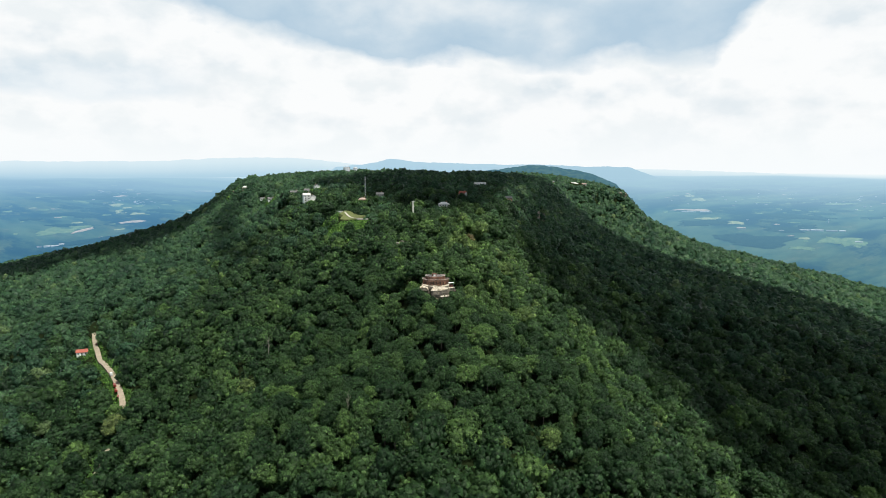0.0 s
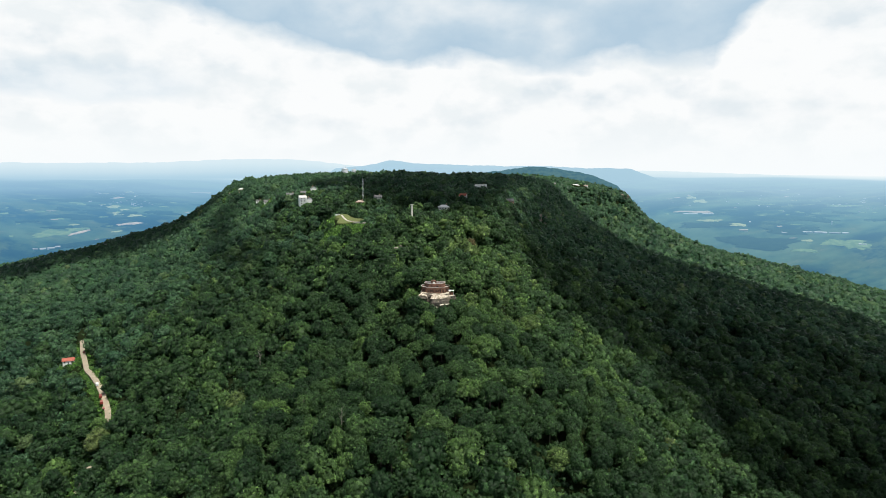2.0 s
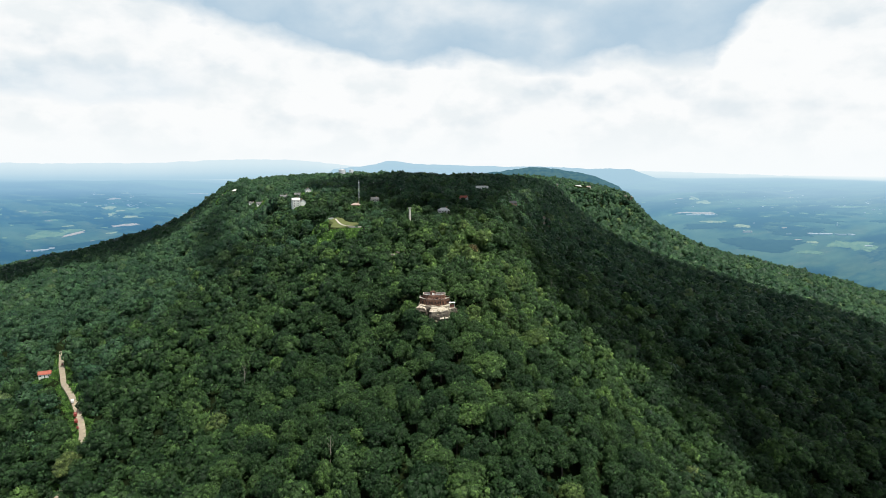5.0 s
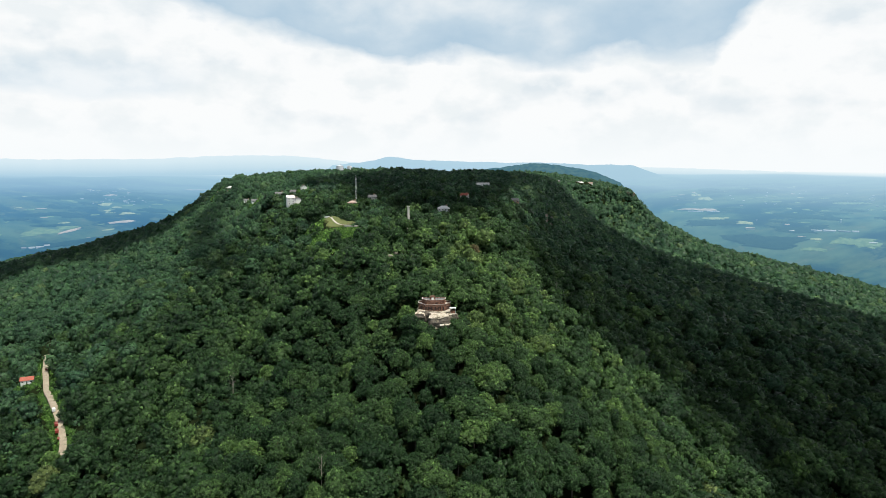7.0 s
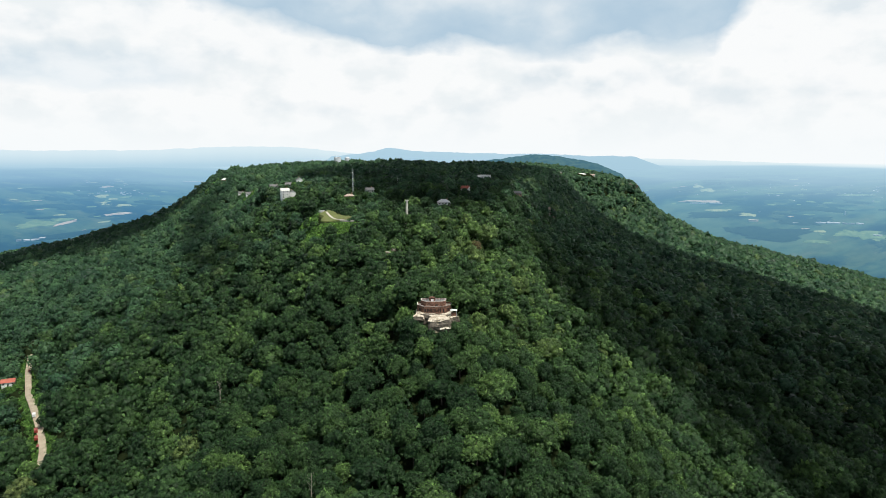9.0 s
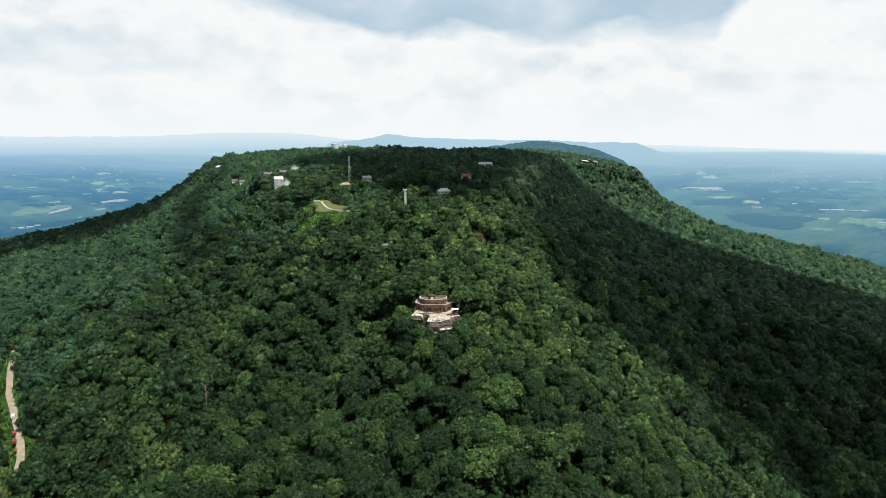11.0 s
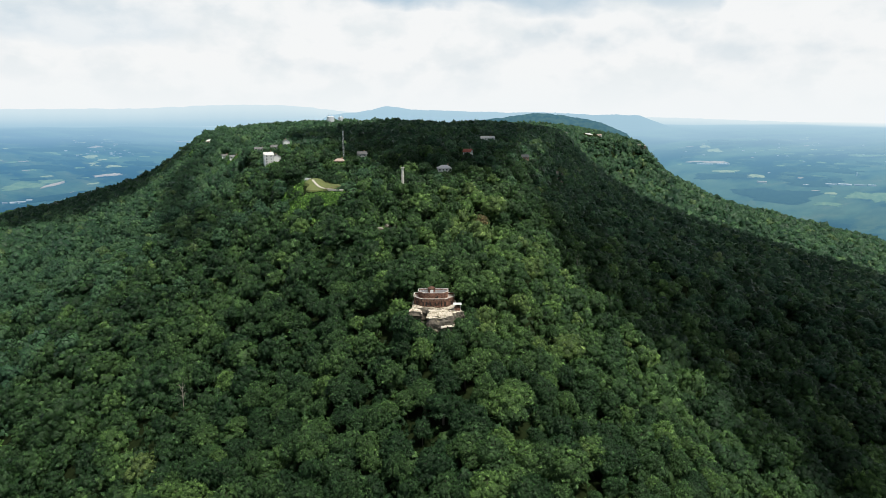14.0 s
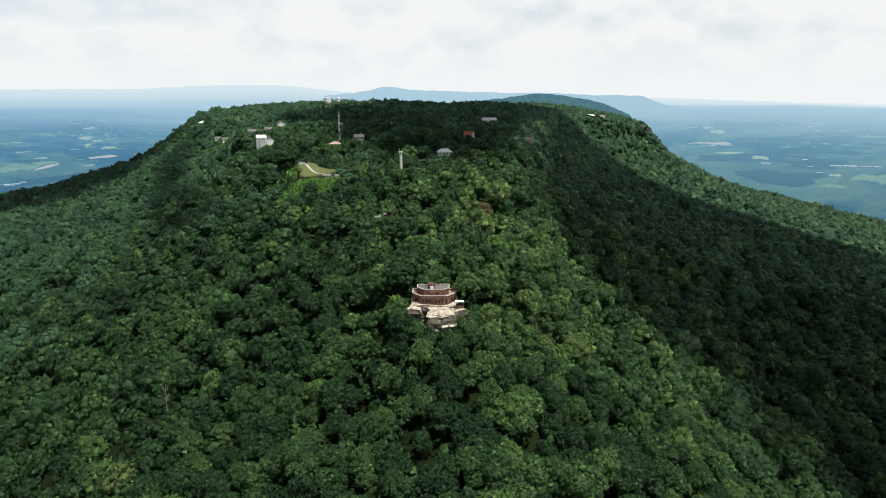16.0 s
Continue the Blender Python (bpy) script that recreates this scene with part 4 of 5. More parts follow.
                    st.matrix_local = Matrix.Translation((ax + run.x * u, ay + run.y * u, z)) @ Matrix.Rotation(turn, 4, "Z") @ Matrix.Diagonal((rng.uniform(0.85, 1.25), 1, rng.uniform(0.85, 1.15), 1))


def stone_block():
    mat, nt, b = principled("facing stone", 0.9)
    r = nt.nodes.new("ShaderNodeObjectInfo").outputs["Random"]
    n = noise_node(nt, object_coords(nt), 2.5, 4)
    col = ramp(nt, r, [(0.0, (0.07, 0.034, 0.023)), (0.5, (0.15, 0.075, 0.048)), (1.0, (0.26, 0.14, 0.09))])
    nt.links.new(mix_col(nt, 0.35, col, ramp(nt, n, [(0.3, (0.07, 0.045, 0.035)), (0.7, (0.30, 0.19, 0.13))])), b.inputs["Base Color"])
    add_bump(nt, b, n, 0.5, 0.1)
    return mat


STONE_BLOCK = stone_block()
build_overlook()


def rock(name, label, at, size, seed, mat, cuts=5, rough=1.0, turn=0):
    """A block of bedded rock: a nearly flat, cracked top and steep sides that step out and in along the beds."""
    bm = bmesh.new()
    x, y, z = size
    box(bm, -x / 2, x / 2, -y / 2, y / 2, -z, 0, 0.07 * min(size))
    bmesh.ops.subdivide_edges(bm, edges=bm.edges[:], cuts=cuts, use_grid_fill=True)
    off = Vector((seed * 3.1, seed * 1.7, seed * 0.9))
    for v in bm.verts:
        p = v.co.copy()
        corner = noise.noise_vector(Vector((p.x, p.y, p.z * 0.35)) * (1.6 / min(x, y)) + off)
        bed = noise.noise_vector(Vector((p.x * 0.12, p.y * 0.12, p.z * 0.9)) + off * 2)
        fine = noise.noise_vector(p * 0.9 + off)
        side = Vector((p.x / x, p.y / y, 0)) * 2
        v.co += Vector((corner.x, corner.y, 0)) * rough * 1.5 + side * bed.x * 0.6 * rough + Vector((fine.x * 0.35, fine.y * 0.35, fine.z * 0.28)) * rough + Vector((0, 0, corner.z * 0.55 * rough))
    bmesh.ops.recalc_face_normals(bm, faces=bm.faces)
    me = bpy.data.meshes.new(name)
    bm.to_mesh(me)
    bm.free()
    for m in (mat if isinstance(mat, tuple) else (mat,)):
        me.materials.append(m)
    # pale on upward faces, dark on steep ones: sun and shade in the colours
    if isinstance(mat, tuple):
        for p in me.polygons:
            p.material_index = 0 if p.normal.z > 0.55 else 1
    ob = new(name, me)
    ob.matrix_world = pose(*at, 0, 0, turn)
    return tagged(ob, label, "rock")


rock("rock_ledge", "broad bare rock ledge under the stone overlook", (-5.0, 4.2, 0.2), (23.0, 13.0, 11.0), 1, (PALE_ROCK, CLIFF), 9, 1.3)
rock("rock_prow", "pale-topped rock prow jutting below the overlook", (-2.9, -7.4, -0.9), (13.5, 11.5, 11.0), 2, (PALE_ROCK, CLIFF), 9, 1.5, 3)
rock("rock_shelf", "pale rock shelf beside the overlook", (5.6, -4.2, -1.2), (7.0, 6.0, 9.0), 3, (PALE_ROCK, CLIFF), 7, 1.3, 20)
rock("rock_step", "weathered rock step with grass in its cracks", (-14.6, -1.4, -0.9), (6.0, 6.0, 9.0), 4, (PALE_ROCK, CLIFF), 7, 1.3, -15)
rock("boulder", "weathered rock outcrop among the trees", (-45, 127, 18.6), (4.5, 3.5, 11.0), 5, (GREY_ROCK, CLIFF), 6, 2.0, 20)
rock("boulder", "small weathered rock beside the outcrop", (-40, 131, 20.8), (3.2, 2.8, 10.0), 6, (GREY_ROCK, CLIFF), 6, 1.8, -30)
rock("boulder", "low weathered rock beside the outcrop", (-36, 136, 22.8), (2.6, 2.4, 8.0), 7, (GREY_ROCK, CLIFF), 6, 1.4, 50)


def build_shelter():
    ob = thing("viewing_shelter", "small shelter with a flat white roof and stone base", "shelter", (6.3, -4.4, -0.6))
    bm = bmesh.new()
    box(bm, -1.5, 1.5, -1.1, 1.1, 0, 1.9, 0.08)
    part("base_wall", bm, BROWN_STONE, ob)
    bm = bmesh.new()
    box(bm, -2.1, 2.1, -1.6, 1.6, 3.2, 3.4, 0.06)
    part("roof", bm, WHITE_WALL, ob, "flat white roof slab")
    for x in (-1.7, 1.7):
        for y in (-1.2, 1.2):
            bm = bmesh.new()
            tube(bm, (x, y, -0.3), (x, y, 3.25), 0.09, 0.09, 6)
            part("post", bm, STEEL, ob)


build_shelter()


# ---- the column monument ----
def build_monument():
    z = land_at(-32, 182)
    ob = thing("monument_column", "tall pale granite memorial column rising above the trees", "monument", (-32, 182, z))
    top = 59.2 - z
    bm = bmesh.new()
    for k, (r, h0, h1) in enumerate(((7.0, -1.0, 1.2), (5.6, 1.2, 2.4), (3.2, 2.4, 7.0))):
        prism(bm, [(r * math.cos(a * math.pi / 8), r * math.sin(a * math.pi / 8)) for a in range(16)], h0, h1)
    part("pedestal", bm, GRANITE, ob)
    bm = bmesh.new()
    tube(bm, (0, 0, 7.0), (0, 0, top - 3.2), 1.1, 0.92, 16)
    part("shaft", bm, GRANITE, ob)
    for k in range(10):
        a = k * 2 * math.pi / 10
        bm = bmesh.new()
        tube(bm, (1.09 * math.cos(a), 1.09 * math.sin(a), 7.2), (0.91 * math.cos(a), 0.91 * math.sin(a), top - 3.4), 0.12, 0.1, 5)
        part("flute", bm, GRANITE, ob)
    bm = bmesh.new()
    bmesh.ops.create_cone(bm, cap_ends=True, segments=16, radius1=1.05, radius2=1.6, depth=0.9, matrix=Matrix.Translation((0, 0, top - 2.8)))
    box(bm, -1.45, 1.45, -1.45, 1.45, top - 2.35, top - 1.95, 0.05)
    part("capital", bm, GRANITE, ob)


build_monument()


# ---- houses on the plateau ----
def build_house(label, at, size, storeys, wall_mat, roof_mat, turn, hip=False, porch=False, chimney=True, lift=0.0):
    w, d = size
    x, y = at
    z = land_at(x, y) + lift
    h = storeys * 2.9
    ob = thing("house", label, "house", (x, y, z), turn, "houses on the plateau")
    rise = 0.32 * d
    bm = bmesh.new()
    box(bm, -w / 2, w / 2, -d / 2, d / 2, -8.0 - max(lift, 0), h)
    if not hip:
        for sx in (-1, 1):
            tri = [bm.verts.new((sx * w / 2, yy, zz)) for yy, zz in ((-d / 2, h), (d / 2, h), (0, h + rise))]
            tri2 = [bm.verts.new((sx * (w / 2 - 0.25), yy, zz)) for yy, zz in ((-d / 2, h), (d / 2, h), (0, h + rise))]
            bm.faces.new(tri)
            bm.faces.new(tri2[::-1])
    part("wall", bm, wall_mat, ob)
    bm = bmesh.new()
    o = 0.6
    if hip:
        lo = [bm.verts.new(p) for p in ((-w / 2 - o, -d / 2 - o, h), (w / 2 + o, -d / 2 - o, h), (w / 2 + o, d / 2 + o, h), (-w / 2 - o, d / 2 + o, h))]
        r1, r2 = bm.verts.new((-w / 2 + d * 0.42, 0, h + rise)), bm.verts.new((w / 2 - d * 0.42, 0, h + rise))
        for f in ((lo[0], lo[1], r2, r1), (lo[1], lo[2], r2), (lo[2], lo[3], r1, r2), (lo[3], lo[0], r1), lo[::-1]):
            bm.faces.new(f)
        roof = part("roof", bm, roof_mat, ob)
    else:
        for s in (-1, 1):
            pts = [(-w / 2 - o, s * (d / 2 + o), h - 0.18), (w / 2 + o, s * (d / 2 + o), h - 0.18), (w / 2 + o, 0, h + rise + 0.1), (-w / 2 - o, 0, h + rise + 0.1)]
            top = [bm.verts.new((p[0], p[1], p[2] + 0.22)) for p in pts]
            bot = [bm.verts.new(p) for p in pts]
            bm.faces.new(top)
            bm.faces.new(bot[::-1])
            for k in range(4):
                bm.faces.new((bot[k], bot[(k + 1) % 4], top[(k + 1) % 4], top[k]))
        bmesh.ops.recalc_face_normals(bm, faces=bm.faces)
        roof = part("roof", bm, roof_mat, ob)
    if chimney:
        bm = bmesh.new()
        box(bm, w * 0.22, w * 0.22 + 1.1, 0.2, 1.1, h, h + rise + 1.5, 0.04)
        part("chimney", bm, TAN_WALL, roof, "tan brick chimney")
    cols = max(2, int(w / 3.2))
    for s in range(storeys):
        for k in range(cols):
            xx = -w / 2 + (k + 0.5) * w / cols
            door = s == 0 and k == cols // 2
            ww, z0, z1 = (1.0, 0.05, 2.1) if door else (1.3, 0.9, 2.3)
            bm = bmesh.new()
            for a, b, c, e in ((xx - ww / 2 - 0.12, xx - ww / 2, z0, z1), (xx + ww / 2, xx + ww / 2 + 0.12, z0, z1), (xx - ww / 2 - 0.12, xx + ww / 2 + 0.12, z1, z1 + 0.14)):
                box(bm, a, b, -d / 2 - 0.1, -d / 2 + 0.05, c + s * 2.9, e + s * 2.9)
            fr = part("door" if door else "window", bm, WHITE_WALL, ob)
            bm = bmesh.new()
            box(bm, xx - ww / 2, xx + ww / 2, -d / 2 - 0.04, -d / 2 + 0.03, z0 + s * 2.9, z1 + s * 2.9)
            part("pane", bm, GLASS, fr)
    if porch:
        for s in range(storeys):
            zz = s * 2.9
            bm = bmesh.new()
            box(bm, -w / 2, w / 2, -d / 2 - 1.5, -d / 2, zz - 0.25, zz)
            part("balcony_floor", bm, wall_mat, ob)
            bm = bmesh.new()
            box(bm, -w / 2, w / 2, -d / 2 - 1.5, -d / 2 - 1.4, zz + 0.85, zz + 0.98)
            for k in range(12):
                xx = -w / 2 + 0.1 + k * (w - 0.2) / 11
                box(bm, xx - 0.03, xx + 0.03, -d / 2 - 1.48, -d / 2 - 1.42, zz, zz + 0.9)
            part("railing", bm, WHITE_WALL, ob)
        for k in range(5):
            xx = -w / 2 + 0.2 + k * (w - 0.4) / 4
            bm = bmesh.new()
            box(bm, xx - 0.16, xx + 0.16, -d / 2 - 1.48, -d / 2 - 1.2, -5.0, h)
            part("porch_post", bm, WHITE_WALL, ob)
        bm = bmesh.new()
        box(bm, -w / 2 - 0.3, w / 2 + 0.3, -d / 2 - 1.6, -d / 2 - 0.01, h - 0.05, h + 0.18)
        part("porch_roof", bm, roof_mat, ob)
    return ob


build_house("three-storey white house with stacked balconies on the bluff", (-182, 352), (9.0, 8), 3, WHITE_WALL, PALE_ROOF, 24, porch=True, lift=1.5)
build_house("white wing with a steep roof behind the balconies", (-174, 355), (6, 7), 2, WHITE_WALL, GREY_ROOF, 114, lift=1.5)
build_house("low house with a pale roof on the rim", (-386, 762), (20, 9), 1, TAN_WALL, PALE_ROOF, 20, hip=True, lift=-2.5)
build_house("white house half hidden among rim trees", (-285, 560), (12, 7), 1, WHITE_WALL, GREY_ROOF, 22, lift=-1)
build_house("low white house on the rim behind trees", (-233, 502), (13, 7), 2, WHITE_WALL, GREY_ROOF, 22)
build_house("tall white gabled house among the trees", (-194, 482), (8, 8), 2, WHITE_WALL, GREY_ROOF, 112)
build_house("grey roofed wing beside the tall white house", (-207, 488), (15, 8), 1, GREY_WALL, GREY_ROOF, 10, chimney=False, lift=6)
build_house("small white cottage on the bluff", (-312, 604), (9, 6), 1, WHITE_WALL, GREY_ROOF, 22, lift=1)
build_house("house with a faded red gable roof among dark trees", (28, 401), (9, 9), 1, WHITE_WALL, RED_ROOF, -22, lift=3.5)
build_house("white house with a pale hipped roof and chimneys", (1, 286), (13, 9), 2, WHITE_WALL, WHITE_WALL, 8, hip=True, lift=-1.0)
build_house("long pale house above the cove", (396, 1434), (24, 10), 2, WHITE_WALL, PALE_ROOF, 10, hip=True, lift=-7)
build_house("white house with a faded red roof beside the cove", (430, 1444), (13, 9), 2, WHITE_WALL, PINK_ROOF, -20, lift=-4)
build_house("low brown house on the shaded rim", (302, 1302), (24, 9), 2, TAN_WALL, GREY_ROOF, 16, lift=-6)
build_house("long low white house under tall trees", (64, 602), (19, 8), 1, WHITE_WALL, PALE_ROOF, 6, lift=5)
build_house("house with a sun-faded clay roof near the lawn", (-105, 332), (10, 7), 1, TAN_WALL, PINK_ROOF, -6, hip=True, lift=0.5)
build_house("grey roofed house deep among the trees", (-84, 348), (9, 7), 2, GREY_WALL, GREY_ROOF, 20, lift=1)
build_house("low brown house half hidden above the shaded cove", (96, 457), (14, 8), 1, TAN_WALL, GREY_ROOF, 12, chimney=False, lift=2)
build_house("low cabin with a faded red roof beside the road", (-378, 150), (10, 7), 1, WHITE_WALL, RED_ROOF, 25, chimney=False, lift=2)


# ---- masts and tanks ----
def build_mast(at, top, width, label):
    x, y = at
    z = land_at(x, y)
    h = top - z
    ob = thing("radio_mast", label, "mast", (x, y, z), 0, "masts on the plateau")
    r = width / math.sqrt(3)
    legs = [(r * math.cos(a), r * math.sin(a)) for a in (0.5, 0.5 + 2.094, 0.5 + 4.189)]
    for lx, ly in legs:
        bm = bmesh.new()
        tube(bm, (lx, ly, -0.5), (lx, ly, h), 0.08, 0.07, 5)
        part("leg", bm, STEEL, ob)
    bm = bmesh.new()
    step = 2.4
    for k in range(int(h / step)):
        for (ax, ay), (bx, by) in zip(legs, legs[1:] + legs[:1]):
            tube(bm, (ax, ay, k * step), (bx, by, (k + 1) * step), 0.05, 0.05, 4)
            tube(bm, (ax, ay, (k + 1) * step), (bx, by, (k + 1) * step), 0.04, 0.04, 4)
    part("lattice", bm, STEEL, ob)
    for k, zz in enumerate((0.55, 0.72, 0.9)):
        bm = bmesh.new()
        bmesh.ops.create_cone(bm, cap_ends=True, segments=12, radius1=0.4, radius2=0.4, depth=0.3, matrix=pose(0, -width, h * zz, 90, 0, 0))
        part("dish", bm, TANK_WHITE, ob, "white microwave dish")
    bm = bmesh.new()
    tube(bm, (0, 0, h - 0.2), (0, 0, h + 3.5), 0.06, 0.03, 5)
    part("aerial", bm, STEEL, ob)


build_mast((-103, 348), 82, 1.5, "tall slim steel lattice radio mast above the trees")
build_mast((-104, 526), 76, 1.1, "slim grey steel radio mast among the trees")
build_mast((-58, 432), 69, 0.9, "thin grey steel mast among dark trees")


def build_tank(at, radius, top, label):
    x, y = at
    z = land_at(x, y)
    h = top - z
    ob = thing("water_tank", label, "water tank", (x, y, z), 0, "water tanks on the plateau")
    bm = bmesh.new()
    tube(bm, (0, 0, -1), (0, 0, h - 1.6), radius, radius, 28)
    part("shell", bm, TANK_WHITE, ob, smooth=False)
    bm = bmesh.new()
    for r0, r1, z0, z1 in ((1.03, 0.8, -1.6, -0.7), (0.8, 0.45, -0.7, -0.2), (0.45, 0.03, -0.2, 0.0)):
        tube(bm, (0, 0, h + z0), (0, 0, h + z1), radius * r0, radius * r1, 28)
    part("roof", bm, TANK_WHITE, ob)
    for k in range(5):
        a = k * 1.3
        bm = bmesh.new()
        tube(bm, (radius * 0.6 * math.cos(a), radius * 0.6 * math.sin(a), h - 1.2), (radius * 0.6 * math.cos(a), radius * 0.6 * math.sin(a), h + 3.0 + (k % 3)), 0.12, 0.08, 5)
        part("aerial", bm, STEEL, ob)
    bm = bmesh.new()
    tube(bm, (radius + 0.15, -0.4, 0), (radius + 0.15, -0.4, h - 1), 0.06, 0.06, 4)
    tube(bm, (radius + 0.15, 0.1, 0), (radius + 0.15, 0.1, h - 1), 0.06, 0.06, 4)
    part("ladder", bm, STEEL, ob)


build_tank((-218, 948), 7.4, 97, "large white steel water tank carrying aerials")
build_tank((-200, 962), 5.2, 96, "smaller white steel water tank carrying aerials")


# ---- lawn and path ----
def draped(name, label, category, line, width, lift, mat, kind=""):
    """A strip that lies on the ground along a line."""
    pts = []
    for (ax, ay), (bx, by) in zip(line, line[1:]):
        n = max(2, int(math.hypot(bx - ax, by - ay) / 4))
        pts += [(ax + (bx - ax) * k / n, ay + (by - ay) * k / n) for k in range(n)]
    pts.append(line[-1])
    P = np.array(pts)
    for _ in range(3):
        P[1:-1] = (P[:-2] + 2 * P[1:-1] + P[2:]) / 4
    T = np.gradient(P, axis=0)
    T /= np.linalg.norm(T, axis=1, keepdims=True)
    N = np.stack([-T[:, 1], T[:, 0]], -1)
    rows = []
    for o in (-0.5, -0.2, 0.2, 0.5):
        q = P + N * o * width
        mid = land(P[:, 0], P[:, 1])
        z = 0.7 * mid + 0.3 * land(q[:, 0], q[:, 1]) + lift + (0.12 if abs(o) < 0.3 else 0)
        rows.append(np.column_stack([q, z]))
    low = [np.column_stack([rows[0][:, :2], rows[0][:, 2] - 1.6]), np.column_stack([rows[-1][:, :2], rows[-1][:, 2] - 1.6])]
    rows = [low[0]] + rows + [low[1]]
    n = len(P)
    verts = np.concatenate(rows)
    faces = [(a * n + k, a * n + k + 1, (a + 1) * n + k + 1, (a + 1) * n + k) for a in range(len(rows) - 1) for k in range(n - 1)]
    ob = mesh_object(name, verts, faces, [mat])
    return tagged(ob, label, category, kind=kind)


draped("road", "pale dusty road cut through the forest", "road", ROAD[1:8], 4.8, 2.2, DIRT, "structure")
draped("track", "overgrown dirt track below the road", "track", [(-262, -22), (-256, -42), (-251, -64)], 4.2, 2.2, DIRT, "structure")
draped("path", "pale concrete path along the lawn", "path", [(-122, 246), (-116, 240), (-110, 231), (-103, 224), (-94, 219.5), (-84, 217.5)], 2.4, 1.25, CONCRETE, "structure")


def build_lawn(label, cx, cy, wide, deep):
    rng = np.random.default_rng(5)
    n = 26
    U, V = np.meshgrid(np.linspace(-1, 1, n), np.linspace(-1, 1, n))
    A = np.arctan2(V, U)
    wob = 1 + 0.16 * np.sin(3 * A + 1) + 0.10 * np.sin(5 * A)
    X, Y = cx + wide * wob * U * np.sqrt(1 - V * V / 2), cy + deep * wob * V * np.sqrt(1 - U * U / 2)
    Z = land(X, Y) + 1.2 + rng.normal(0, 0.05, X.shape)
    rim = (np.abs(U) == 1) | (np.abs(V) == 1)
    Z[rim] -= 2.0
    idx = np.arange(n * n).reshape(n, n)
    faces = np.stack([idx[:-1, :-1], idx[:-1, 1:], idx[1:, 1:], idx[1:, :-1]], -1).reshape(-1, 4)
    ob = mesh_object("lawn", np.stack([X, Y, Z], -1).reshape(-1, 3), [tuple(int(i) for i in f) for f in faces], [GRASS])
    tagged(ob, label, "lawn", kind="structure")


build_lawn("open mown lawn on the crest above the slope", -103, 230, 17, 11)


def shrubs(name, label, where, seed, scale, tint_lo, tint_hi, count, low=lambda y: 1.0):
    """Low leafy growth: many small leaf clumps."""
    rng = np.random.default_rng(seed)
    P = np.array([where(rng) for _ in range(count)])
    z = land(P[:, 0], P[:, 1]) + scale * 7.0 * rng.uniform(0.6, 1.1, count) * low(P[:, 1])
    me = forest_mesh(name, np.column_stack([P, z]), scale * rng.uniform(0.5, 1.0, count) * rng.uniform(0.8, 1.9, count), rng.uniform(tint_lo, tint_hi, count), [crown_template(200 + k, 20, 3.0, 0, sides=4, sprigs=8) for k in range(4)], seed, SCRUB_LEAVES)
    tagged(new(name, me), label, "shrubs", kind="stuff")


def on_lawn_slope(rng):
    u, v = rng.uniform(-1, 1), rng.uniform(0, 1)
    return (-109 + 36 * u * (1 - 0.25 * v), 215 + 40 * max(-u - 0.55, 0) - 40 * v)


def on_verge(rng):
    k = rng.integers(1, len(ROAD) - 2)
    (ax, ay), (bx, by) = ROAD[k], ROAD[k + 1]
    u, side = rng.uniform(), rng.choice([-1, 1])
    ln = math.hypot(bx - ax, by - ay)
    off = side * rng.uniform(2.3, 7.5)
    return (ax + (bx - ax) * u - (by - ay) / ln * off, ay + (by - ay) * u + (bx - ax) / ln * off)


def on_rim(rng):
    a, r = rng.uniform(0, 6.28), math.sqrt(rng.uniform()) * 26
    return (-440 + r * math.cos(a), 840 + r * math.sin(a))


shrubs("hillside_shrubs", "bright green low growth on the slope under the lawn", on_lawn_slope, 21, 0.40, 0.0, 1.0, 1300, lambda y: np.clip((216 - y) / 12, 0.25, 1))
HOMES = [(-180, 352, 7), (-386, 762, 11), (-285, 560, 7), (-233, 502, 7), (-194, 482, 5), (-312, 604, 5), (1, 286, 8), (28, 401, 6), (-105, 332, 6), (-84, 348, 5), (96, 457, 7), (-378, 150, 6)]


def round_homes(rng):
    x, y, r = HOMES[rng.integers(len(HOMES))]
    a, q = rng.uniform(math.pi * 0.9, math.pi * 2.1), r * rng.uniform(0.75, 1.9)
    return (x + q * math.cos(a), y + q * math.sin(a))


shrubs("garden_shrubs", "dark green shrubs and young trees round the houses", round_homes, 24, 0.42, 0.0, 0.5, 900)
shrubs("lawn_edge_shrubs", "green scrub at the edge of the lawn", lambda rng: (rng.uniform(-144, -120), rng.uniform(203, 250)), 25, 0.4, 0.1, 0.8, 320)
shrubs("verge_shrubs", "light green scrub along the road", on_verge, 22, 0.34, 0.0, 0.7, 800)
shrubs("rim_shrubs", "low pale scrub on the open rim", on_rim, 23, 0.3, 0.0, 0.9, 180)


